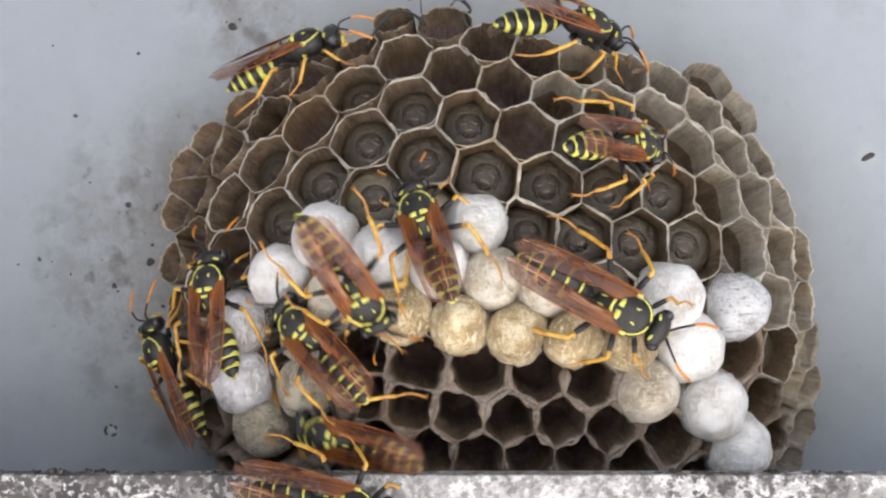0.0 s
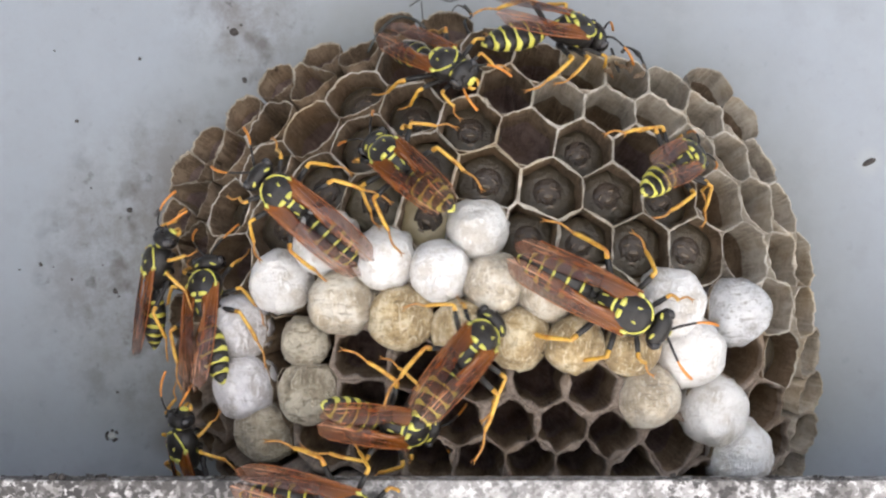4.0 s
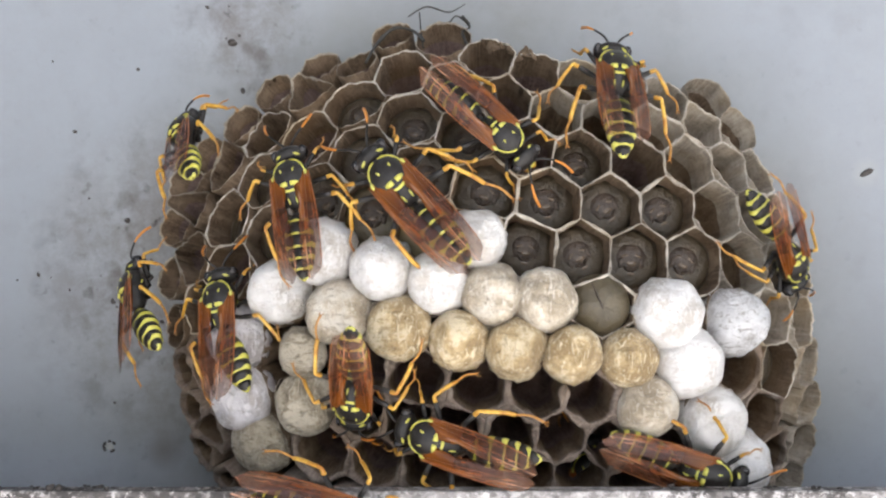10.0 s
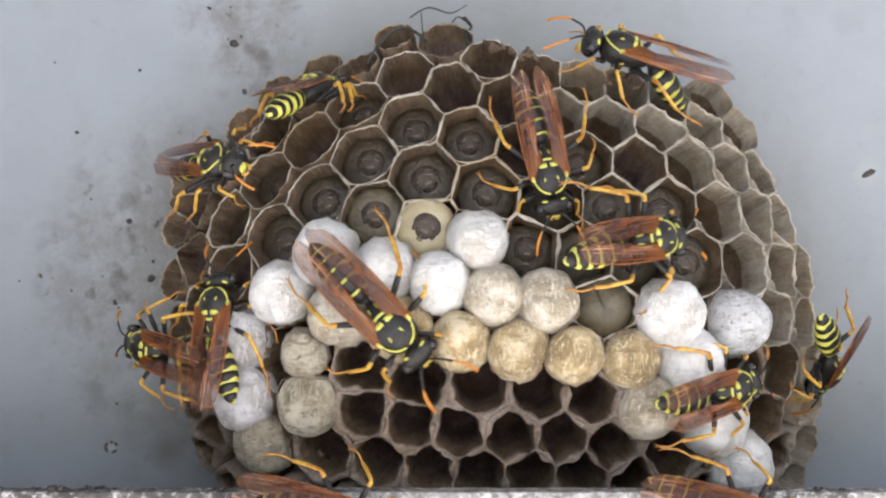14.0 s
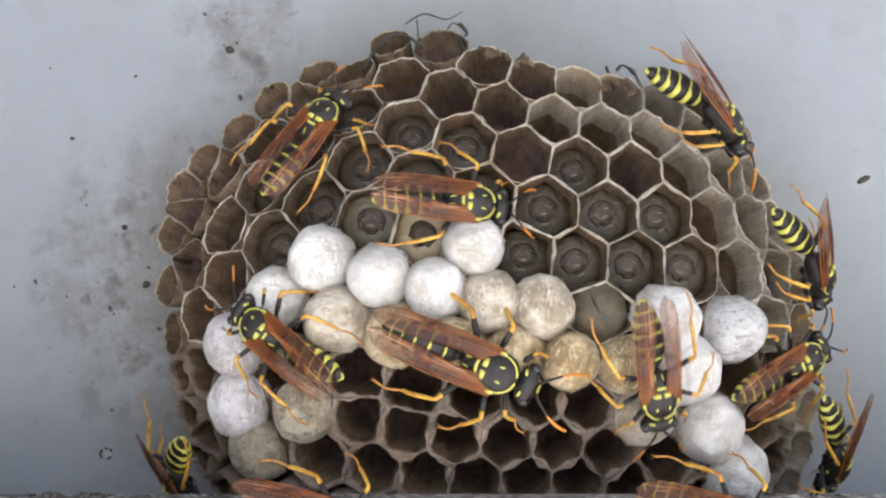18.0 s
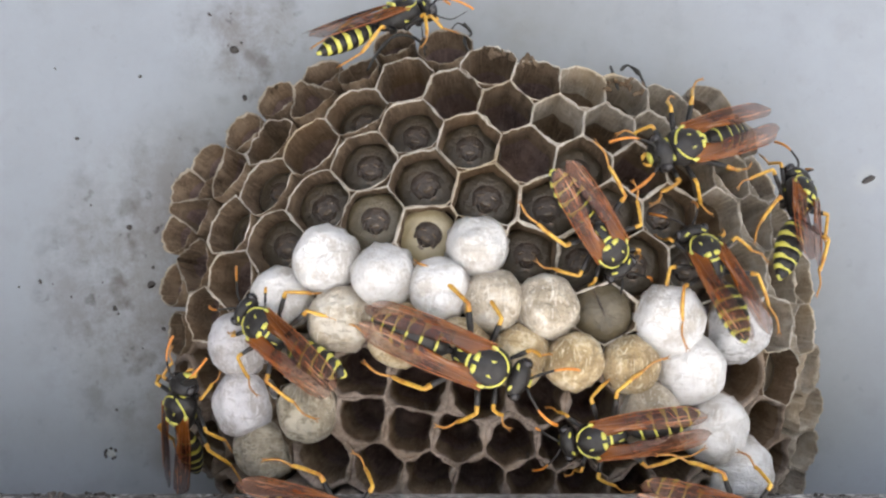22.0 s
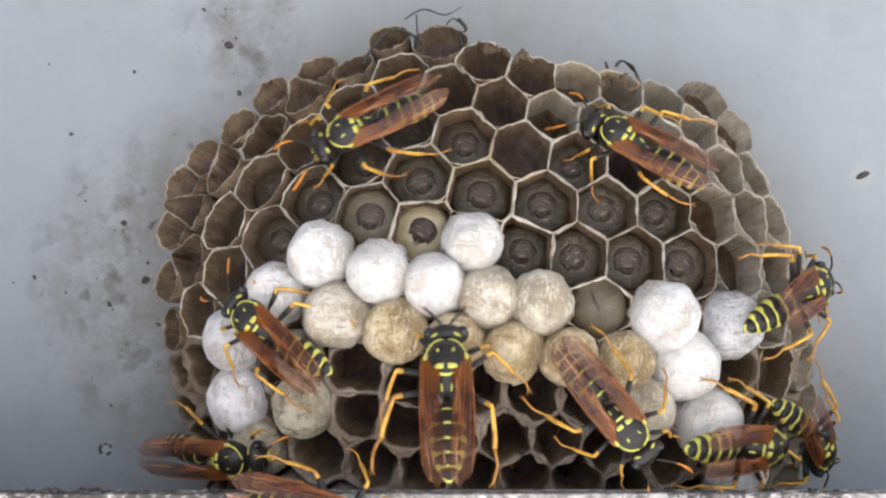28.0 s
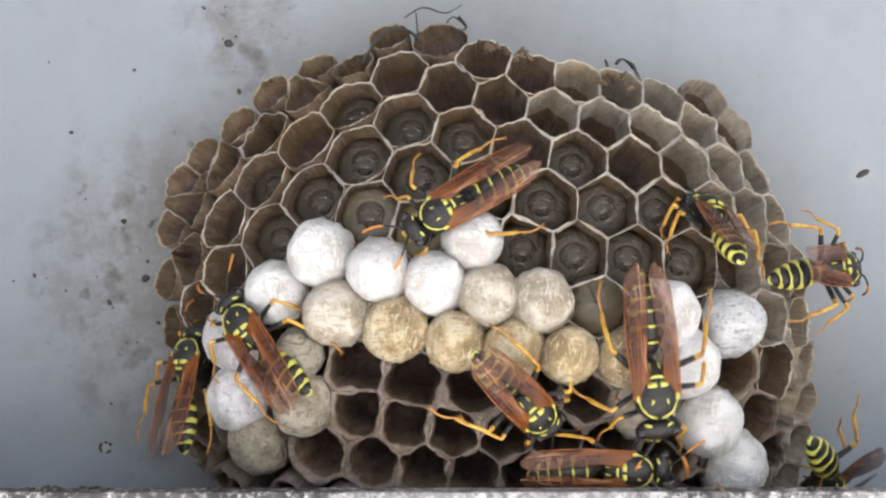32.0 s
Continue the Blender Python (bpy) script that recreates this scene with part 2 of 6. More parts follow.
def wing_material():
    m, nt, b = nodes_of("amber_wing_membrane")
    n = noise_tex(nt, 2600, 5, (0.10, 1, 1), rough=0.75)
    wide = noise_tex(nt, 700, 4, (0.30, 1, 1), rough=0.6)
    # the lightest stop is part pale streak, part painted highlight
    c = ramp(nt, n, [(0.38, (0.065, 0.016, 0.008)), (0.47, (0.18, 0.042, 0.010)), (0.54, (0.34, 0.090, 0.016)), (0.64, (0.64, 0.28, 0.10))])
    c = mixed(nt, ramp(nt, wide, [(0.43, (0.9, 0.9, 0.9)), (0.55, (0, 0, 0))]), c, (0.060, 0.016, 0.014))
    c = mixed(nt, ramp(nt, wide, [(0.55, (0, 0, 0)), (0.70, (0.7, 0.7, 0.7))]), c, (0.52, 0.19, 0.04))
    tc, sep = nt.nodes.new("ShaderNodeTexCoord"), nt.nodes.new("ShaderNodeSeparateXYZ")
    nt.links.new(tc.outputs["Object"], sep.inputs[0])

    def along(a, z, va, vz):
        r = nt.nodes.new("ShaderNodeMapRange")
        nt.links.new(sep.outputs[0], r.inputs[0])
        for i, v in ((1, a * MM), (2, z * MM), (3, va), (4, vz)):
            r.inputs[i].default_value = v
        return r.outputs[0]

    # amber at the root; the membrane thins and turns smoky towards its tip
    c = mixed(nt, along(0.0, -5.0, 0.65, 0.0), c, (0.48, 0.155, 0.020))
    c = mixed(nt, along(-5.0, -11.2, 0.0, 0.85), c, (0.19, 0.082, 0.044))
    # pinkish sheen painted as bright streaks, mostly in the outer half
    sheen_streak = ramp(nt, noise_tex(nt, 1900, 3, (0.07, 1, 1), rough=0.5), [(0.54, (0, 0, 0)), (0.60, (0.9, 0.9, 0.9))])
    c = mixed(nt, mixed(nt, 1.0, sheen_streak, along(-1.5, -7.0, 0.25, 1.0), "MULTIPLY"), c, (0.68, 0.42, 0.28))
    nt.links.new(c, b.inputs["Base Color"])
    nt.links.new(along(-3.0, -10.5, 0.90, 0.58), b.inputs["Alpha"])
    b.inputs["Roughness"].default_value = 0.20
    b.inputs["Coat Weight"].default_value, b.inputs["Coat Roughness"].default_value = 0.6, 0.08
    b.inputs["Specular IOR Level"].default_value = 0.35
    bump(nt, b, mixed(nt, 0.5, n, wide), 0.00022, 1.0)
    return m


M_PANEL, M_PAINT = panel_material(), worn_paint()
M_GROUND = plain("grey_concrete", (0.41, 0.415, 0.42), (0.49, 0.495, 0.50), 3, 0.9)
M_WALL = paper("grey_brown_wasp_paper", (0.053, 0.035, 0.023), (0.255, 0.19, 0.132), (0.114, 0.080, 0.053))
M_DEPTH = paper("depth_shade_and_soil_paper", (0.056, 0.039, 0.035), (0.26, 0.195, 0.175), (0.115, 0.080, 0.072))
M_RIM = paper("pale_paper_rim", (0.24, 0.21, 0.173), (0.69, 0.64, 0.57), (0.435, 0.392, 0.33))
M_EDGE = paper("weathered_rim", (0.13, 0.106, 0.082), (0.45, 0.40, 0.33), (0.26, 0.222, 0.175))
M_PALE = paper("lit_side_wasp_paper", (0.13, 0.11, 0.086), (0.49, 0.445, 0.38), (0.27, 0.232, 0.186))
M_OLD = paper("dull_old_rim", (0.078, 0.059, 0.050), (0.335, 0.277, 0.232), (0.170, 0.135, 0.112))
M_CAP = {
    "w": silk("white_silk", (0.87, 0.85, 0.83), (0.78, 0.755, 0.73), 0.34, 0.76, 0.45, 0.8),
    "g": silk("grey_white_silk", (0.81, 0.785, 0.795), (0.68, 0.655, 0.67), 0.36, 0.70, 0.5, 0.8),
    "G": silk("silver_threaded_silk", (0.87, 0.86, 0.855), (0.73, 0.72, 0.72), 0.24, 0.60, 0.7, 1.0, 2.2),
    "t": silk("tan_silk", (0.76, 0.64, 0.43), (0.54, 0.395, 0.205), 0.24, 0.60, 0.5, 0.9),
    "v": silk("cream_silk", (0.78, 0.72, 0.62), (0.63, 0.54, 0.41), 0.28, 0.64, 0.5, 0.9),
    "k": silk("drab_silk", (0.54, 0.48, 0.37), (0.37, 0.31, 0.22), 0.40, 0.55, 0.65, 1.0),
}
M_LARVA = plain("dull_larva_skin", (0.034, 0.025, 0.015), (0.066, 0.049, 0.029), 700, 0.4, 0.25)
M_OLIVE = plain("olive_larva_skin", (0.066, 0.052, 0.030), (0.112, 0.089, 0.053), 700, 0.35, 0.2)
M_CREAM = plain("cream_larva_skin", (0.27, 0.22, 0.125), (0.38, 0.32, 0.20), 700, 0.3, 0.1)
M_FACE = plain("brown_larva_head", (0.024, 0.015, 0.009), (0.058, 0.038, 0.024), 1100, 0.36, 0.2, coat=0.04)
M_JAW = plain("pale_larva_jaw", (0.075, 0.052, 0.034), (0.19, 0.145, 0.10), 1500, 0.14)
M_BLACK = plain("black_chitin", (0.013, 0.011, 0.010), (0.028, 0.025, 0.023), 1500, 0.34, 0.03, spec=0.32)
M_YELLOW = plain("yellow_chitin", (0.47, 0.43, 0.05), (0.62, 0.59, 0.14), 1200, 0.4)
M_ORANGE = plain("orange_chitin", (0.50, 0.16, 0.02), (0.64, 0.27, 0.045), 1500, 0.4)
M_TOE = plain("amber_brown_chitin", (0.30, 0.115, 0.022), (0.52, 0.26, 0.055), 1500, 0.4)
M_AMBER = plain("yellow_orange_chitin", (0.33, 0.125, 0.014), (0.66, 0.41, 0.065), 1000, 0.32)
M_EYE = plain("dark_compound_eye", (0.010, 0.009, 0.010), (0.03, 0.026, 0.026), 3000, 0.22)
M_WING = wing_material()
M_VEIN = plain("brown_wing_vein", (0.16, 0.04, 0.012), (0.40, 0.14, 0.035), 1500, 0.35)
M_DIRT = plain("dark_dirt", (0.022, 0.019, 0.018), (0.070, 0.060, 0.053), 1500, 0.8, 0.05)
M_DROP = plain("chalky_dried_drop", (0.26, 0.255, 0.245), (0.38, 0.375, 0.36), 1500, 0.8, 0.05)
M_FLOOR = plain("dark_unseen_floor", (0.070, 0.055, 0.048), (0.15, 0.118, 0.10), 300, 0.8, 0.2)
M_THREAD = plain("dark_grey_thread", (0.022, 0.021, 0.018), (0.06, 0.056, 0.048), 1500, 0.8)


# ---- mesh helpers ----
def mesh_of(bm, name, mats, smooth=True):
    me = bpy.data.meshes.new(name)
    bmesh.ops.recalc_face_normals(bm, faces=bm.faces)
    bm.to_mesh(me)
    bm.free()
    for m in mats:
        me.materials.append(m)
    if smooth:
        me.polygons.foreach_set("use_smooth", [True] * len(me.polygons))
    return me


def part(name, bm, material, parent, label="", at=None, smooth=True):
    mats = material if isinstance(material, (list, tuple)) else [material]
    ob = new(name, bm if isinstance(bm, bpy.types.Mesh) else mesh_of(bm, name, mats, smooth))
    ob.parent = parent
    if at is not None:
        ob.matrix_basis = at
    return tagged(ob, label)


def box(bm, x0, x1, y0, y1, z0, z1, bevel=0.0):
    r = bmesh.ops.create_cube(bm, size=1.0)
    for v in r["verts"]:
        v.co = Vector(((x0 + x1) / 2 + v.co.x * (x1 - x0), (y0 + y1) / 2 + v.co.y * (y1 - y0), (z0 + z1) / 2 + v.co.z * (z1 - z0)))
    if bevel:
        bmesh.ops.bevel(bm, geom=bm.edges[:], offset=bevel, segments=2, affect="EDGES")
    return bm


def skin(bm, rings, closed=True, cap=True):
    """Join rings of points into a tube. Returns the rows of faces."""
    vs = [[bm.verts.new(p) for p in r] for r in rings]
    out = []
    for a, b in zip(vs, vs[1:]):
        n = len(a)
        out.append([bm.faces.new((a[i], a[(i + 1) % n], b[(i + 1) % n], b[i])) for i in range(n if closed else n - 1)])
    if cap:
        bm.faces.new(vs[0][::-1])
        bm.faces.new(vs[-1])
    return out


def loft(sections, seg=16, bm=None):
    """A body along x: sections of (x, z, half width, half height), in mm."""
    bm = bm or bmesh.new()
    rings = []
    for x, z, a, b in sections:
        rings.append([Vector((x, a * math.cos(t), z + b * math.sin(t))) * MM for t in (2 * math.pi * k / seg for k in range(seg))])
    skin(bm, rings)
    return bm


def blob(c, r, turn=(0, 0, 0), bm=None, u=12, v=8):
    bm = bm or bmesh.new()
    m = Matrix.Translation(Vector(c) * MM) @ Euler([radians(a) for a in turn]).to_matrix().to_4x4() @ Matrix.Diagonal((r[0] * MM, r[1] * MM, r[2] * MM, 1))
    bmesh.ops.create_uvsphere(bm, u_segments=u, v_segments=v, radius=1.0, matrix=m)
    return bm


def tube(points, radii, seg=7, bm=None):
    """A tapered tube along points, in mm."""
    bm = bm or bmesh.new()
    ps = [Vector(p) for p in points]
    rings = []
    for i, p in enumerate(ps):
        d = (ps[min(i + 1, len(ps) - 1)] - ps[max(i - 1, 0)]).normalized()
        q = d.to_track_quat("Z", "Y")
        rings.append([(p + q @ Vector((math.cos(t), math.sin(t), 0)) * radii[i]) * MM for t in (2 * math.pi * k / seg for k in range(seg))])
    skin(bm, rings)
    return bm


def bend(points, n=4):
    """Points of a smooth line through the given ones."""
    ps = [Vector(p) for p in points]
    out = []
    for i in range(len(ps) - 1):
        a, b = ps[i], ps[i + 1]
        p0, p3 = ps[max(i - 1, 0)], ps[min(i + 2, len(ps) - 1)]
        for k in range(n):
            t = k / n
            out.append(0.5 * ((2 * a) + (b - p0) * t + (2 * p0 - 5 * a + 4 * b - p3) * t * t + (3 * a - p0 - 3 * b + p3) * t ** 3))
    return out + [ps[-1]]


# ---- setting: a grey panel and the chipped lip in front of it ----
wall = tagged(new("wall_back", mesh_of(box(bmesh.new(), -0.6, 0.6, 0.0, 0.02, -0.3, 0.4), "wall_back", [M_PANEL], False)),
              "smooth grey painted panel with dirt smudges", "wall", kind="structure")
lip = bmesh.new()
box(lip, -0.6, 0.6, -0.0345, -0.0325, -0.045, -0.0204, 0.00008)
ledge = tagged(new("trim_ledge", mesh_of(lip, "trim_ledge", [M_PAINT], False)),
               "white painted metal ledge with a chipped upright lip", "ledge", kind="structure")
# hidden by the lip; dark so that little light bounces up from below
tagged(new("trim_gutter", mesh_of(box(bmesh.new(), -0.6, 0.6, -0.0325, -0.0005, -0.045, -0.042), "trim_gutter", [M_FLOOR], False)),
                "unseen dark floor behind the lip, added to cut bounced light", "ledge", kind="structure")
ground = tagged(new("ground", mesh_of(box(bmesh.new(), -300, 300, -300, 300, -1.6, -1.4), "ground", [M_GROUND], False)),
                "plain grey concrete ground", "ground", kind="structure")
# out of view on the left, added to hold light off that side
side = tagged(new("wall_left", mesh_of(box(bmesh.new(), -0.137, -0.12, -0.16, -0.0005, -0.042, 0.39), "wall_left", [M_PANEL], False)),
              "unseen grey side wall added to darken the panel's left", "wall", kind="structure")
house = bmesh.new()
box(house, -1.6, -0.605, 0.0, 0.2, -1.4, 1.2)
box(house, 0.605, 1.6, 0.0, 0.2, -1.4, 1.2)
box(house, -0.6, 0.6, 0.0, 0.2, -1.4, -0.305)
box(house, -0.6, 0.6, 0.0, 0.2, 0.405, 1.2)
# overhang out of view, added only to block the high sun
tagged(new("eave", mesh_of(box(bmesh.new(), -4.0, 4.0, -1.8, 0.2, 1.2, 1.3), "eave", [M_PANEL], False)), "unseen grey overhang added to keep the sun off the wall", "roof", kind="structure")
tagged(new("wall_outer", mesh_of(house, "wall_outer", [M_PANEL], False)), "plain grey wall round the panel", "wall", kind="structure")

# ---- the comb ----
DOME = (5.4, -9.0, 34.6, 33.0)


def dome(x, z):
    r = min(math.hypot((x - DOME[0]) / DOME[2], (z - DOME[1]) / DOME[3]), 0.985)
    return 8.0 + 22.0 * (1 - r ** 2.5) ** 0.75


def outward(x, z, lean=None):
    e = 0.1
    r = math.hypot((x - DOME[0]) / DOME[2], (z - DOME[1]) / DOME[3])
    if r > 0.84:
        x, z = DOME[0] + (x - DOME[0]) * 0.84 / r, DOME[1] + (z - DOME[1]) * 0.84 / r
    if lean is None:
        lean = 0.26 + 0.46 * min(r, 1.0) ** 2
    n = Vector((-(dome(x + e, z) - dome(x - e, z)) / (2 * e), -1, -(dome(x, z + e) - dome(x, z - e)) / (2 * e))).normalized()
    return (n * lean + Vector((0, -1, 0)) * (1 - lean)).normalized()


cells = []


def line(c, i):
    return sum(v * i ** k for k, v in enumerate(c))


def comb_row(codes, cx, cz):
    """A row of cells: what each cell holds, and the row's curved line across and up."""
    for k, code in enumerate(codes):
        i = k - (len(codes) - 1) / 2
        cells.append((line(cx, i), line(cz, i), code))


comb_row("oooooooo", (11.3, 4.515, 0.006169, -0.03572, -0.0008771, 0.004155), (16.69, -0.6457, 0.3014, -0.1904, -0.01058, 0.01328))
comb_row("oooooooooo", (8.483, 4.876, -0.0921, -0.003512, 0.01565, 0.002739, -0.0005027, -0.0001355), (13.56, -1.169, 0.1247, -0.01213, 0.01431, 0.004807, -0.0007605, -0.0001554))
comb_row("oollloloooo", (7.709, 5.239, -0.00984, 0.01899, -0.0007927, -0.0003836, 1.96e-05, -3.349e-05), (9.534, -1.179, 0.1354, 0.04891, 0.009736, -0.004402, -0.0004336, 0.0001183))
comb_row("ooollllllooo", (6.857, 5.788, -0.009639, -0.02501, -0.00128, 0.001249, 4.088e-05, -4.251e-05), (4.907, -0.8712, 0.3193, -0.03587, -0.01293, 0.002805, 0.0001953, -5.47e-05))
comb_row("oollmLwllllooo", (5.366, 4.635, 0.07166, 0.03183, -0.004109, -0.000111, 6.526e-05, -1.422e-05), (0.4378, -0.8381, 0.1308, 0.007676, -0.0003213, -0.0009234, -2.168e-05, 1.65e-05))
comb_row("ollwwwvvpWGo", (2.161, 4.658, -0.1426, 0.05175, 0.01604, -0.000714, -0.0003509, -8.646e-06), (-3.508, -0.8893, 0.1766, -0.009739, -0.008363, -0.0002506, 0.0001727, 1.485e-05))
comb_row("oowvtttttwol", (4.033, 5.129, -0.05572, -0.002444, 0.003194, 0.001645, -6.464e-05, -4.531e-05), (-8.384, -0.6653, 0.1034, -0.02132, 0.001071, 5.714e-05, -7.572e-05, 1.081e-05))
comb_row("ogkooooovwo", (3.193, 5.47, -0.05344, -0.121, 0.001049, 0.01241, 6.373e-05, -0.000304), (-12.27, -0.4651, 0.1868, -0.05561, -0.02023, 0.002407, 0.000595, -4.382e-05))
comb_row("ogkoooooooWo", (3.739, 4.652, 0.008794, -0.07123, 0.004197, 0.008494, -0.0001218, -0.0001859), (-16.43, -0.2915, 0.1193, -0.0761, -0.01517, 0.004542, 0.0003884, -8.876e-05))
comb_row("okooooooooo", (3.223, 4.533, 0.01209, -0.01264, -0.0002805, 0.004719, 3.991e-05, -0.0001076), (-20.11, -0.1594, 0.1965, -0.0332, -0.02232, 2.581e-05, 0.0004788, 1.485e-05))
comb_row("oooooooooo", (3.653, 4.524, -0.04441, 0.03776, 0.0002309, -0.0003288, 0.0001605, 3.488e-05), (-24.45, -0.02705, -0.004671, -0.05794, -0.001089, 0.003394, -0.000187, -9.24e-05))
comb_row("oooooooo", (-26.74, 1.233, -0.01526, -0.127, 0.01922, 0.007377), (-10.07, -4.185, 0.2042, -0.1133, -0.00434, 0.007913))
comb_row("ooooo", (37.75, -0.1283, -0.4167), (-16.07, -4.205, 0.08116))



def outline(k):
    """The cell's outline: the space nearer to its centre than to any other's."""
    x, z, _ = cells[k]
    n = outward(x, z, 1.0)
    flat = max(0.5 + (0.3 * min(1, max(0, (z - 6) / 8)) if x > -4 else 0.05), -n.y)
    near = sum(1 for ox, oz, _ in cells if 0 < math.hypot(ox - x, oz - z) < 7.2)
    size = 3.5 if near >= 6 else (2.95 if x > -4 else 2.3)
    side = Vector((n.x, n.z))
    side = side.normalized() if side.length > 1e-4 else Vector((1, 0))
    poly = []
    for j in range(20):
        t = 2 * math.pi * j / 20
        v = Vector((math.cos(t), math.sin(t))) * size
        v -= side * v.dot(side) * (1 - flat)
        poly.append(v)
    for m, (ox, oz, _) in enumerate(cells):
        d = Vector((ox - x, oz - z))
        if m == k or d.length > 12:
            continue
        half, d1 = d.length / 2, d.normalized()
        cut = []
        for a, b in zip(poly, poly[1:] + poly[:1]):
            fa, fb = a.dot(d1) - half, b.dot(d1) - half
            if fa <= 0:
                cut.append(a)
            if fa * fb < 0:
                cut.append(a + (b - a) * (fa / (fa - fb)))
        poly = cut
    return poly


def reach(poly, t):
    d = Vector((math.cos(t), math.sin(t)))
    best = 4.0
    for a, b in zip(poly, poly[1:] + poly[:1]):
        e = b - a
        den = d.x * e.y - d.y * e.x
        if abs(den) < 1e-9:
            continue
        s = (a.x * e.y - a.y * e.x) / den
        u = (a.x * d.y - a.y * d.x) / den
        if s > 0 and -1e-6 <= u <= 1 + 1e-6:
            best = min(best, s)
    return best


nest = tagged(new("wasp_nest"), "grey paper wasp nest of open and silk-capped cells on a panel", "wasp nest")
nest.location = (DOME[0] * MM, 0, DOME[1] * MM)
NEST_AT = Matrix.Translation(-nest.location)
SEG = 36


def cell_mesh(k):
    x, z, code = cells[k]
    poly = outline(k)
    axis = outward(x, z)
    turn = [2 * math.pi * j / SEG for j in range(SEG)]
    for v in poly:
        a = math.atan2(v.y, v.x) % (2 * math.pi)
        turn[round(a / (2 * math.pi) * SEG) % SEG] = a
    rad = [reach(poly, t) for t in turn]
    mean = sum(rad) / SEG
    deep = min(11.5, (dome(x, z) - 3.0) / max(0.35, -axis.y))
    cup = deep
    w = 0.105 if not (code == "o" and z < -10) else 0.25
    rim = math.hypot((x - DOME[0]) / DOME[2], (z - DOME[1]) / DOME[3]) < 0.93
    rough = 0.12
    if not rim:
        cup = min(deep, 5.0)
    elif code == "o" and z < -10:
        cup = min(deep, 11.0)
    elif code == "o":
        cup = min(deep, 8.0 + 2.0 * noise.noise(Vector((x, 0, z)) * 0.37))
    old = code == "o" and z < -10 and rim
    # (inset from the shared line, roundness, depth)
    plan = [(0.05, 0.0, deep), (0.04, 0.0, deep * 0.45), (0.0, 0.0, 0.02), (w * 0.6, 0.0, 0.0), (w, 0.45 if old else 0.0, 0.16), (w + 0.02, 0.6 if old else 0.06, 0.8),
            (w + 0.04, 0.75 if old else 0.1, 2.4), (w + 0.1, 0.75 if old else 0.2, cup * 0.5), (w + 0.3, 0.8 if old else 0.35, cup - 0.35), (mean * 0.5, 1.0, cup)]
    rings = []
    for inset, rnd, depth in plan:
        ring = []
        for j in range(SEG):
            t = turn[j]
            r = (rad[j] * (1 - rnd) + min(mean * 0.99, rad[j] * 1.05) * rnd)
            cut = inset
            if 0.06 < inset < 0.5:
                cut *= max(0.45, 1 + (2.4 if old else 1.5) * noise.noise(Vector((x + math.cos(t) * r, 1.3, z + math.sin(t) * r)) * 0.6))
            r -= min(cut, r * 0.6)
            px, pz = x + math.cos(t) * r, z + math.sin(t) * r
            wob = noise.noise(Vector((px * 0.55, 3.1, pz * 0.55))) * 0.6 + noise.noise(Vector((px * 1.7, 7.7, pz * 1.7))) * 0.3
            n = outward(px, pz)
            p = Vector((px, -dome(px, pz) + wob, pz)) - n * depth
            p += Vector((noise.noise(p * 1.1), 0, noise.noise(p * 1.1 + Vector((9, 9, 9))))) * rough
            if depth < 0.5:
                p -= n * (0.35 * noise.noise(Vector((px, 2.0, pz)) * 2.3) + 0.1)
                p += Vector((noise.noise(p * 3.1), 0, noise.noise(p * 3.1 + Vector((4, 4, 4))))) * 0.09
            ring.append(p * MM)
        rings.append(ring)
    bm = bmesh.new()
    uv = bm.loops.layers.uv.new("UVMap")
    rows = skin(bm, rings, cap=False)
    bm.verts.ensure_lookup_table()
    bm.faces.new([bm.verts[-1 - j] for j in range(SEG)]).material_index = 2 if code == "o" else 0
    for r, fs in enumerate(rows):
        for j, f in enumerate(fs):
            # open cells change paper at half depth: painted depth shade and old stain
            f.material_index = 1 if r in ((1, 2, 3, 4) if old else (2, 3)) else (2 if code == "o" and r >= 7 else 0)
            for lp, (jj, rr) in zip(f.loops, ((j, r), (j + 1, r), (j + 1, r + 1), (j, r + 1))):
                lp[uv].uv = (2 * math.cos(2 * math.pi * jj / SEG) + k * 3.7, plan[rr][2] + math.sin(2 * math.pi * jj / SEG) * 0.3)
    # outer cells on the right get paler paper, their lit walls painted in
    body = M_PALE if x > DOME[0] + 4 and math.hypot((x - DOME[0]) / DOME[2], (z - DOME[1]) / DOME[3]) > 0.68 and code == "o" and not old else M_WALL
    return mesh_of(bm, "cell", [body, (M_OLD if old else M_EDGE) if old or not rim or code not in "olmLp" else M_RIM, M_DEPTH if body == M_WALL else M_WALL]), axis, mean


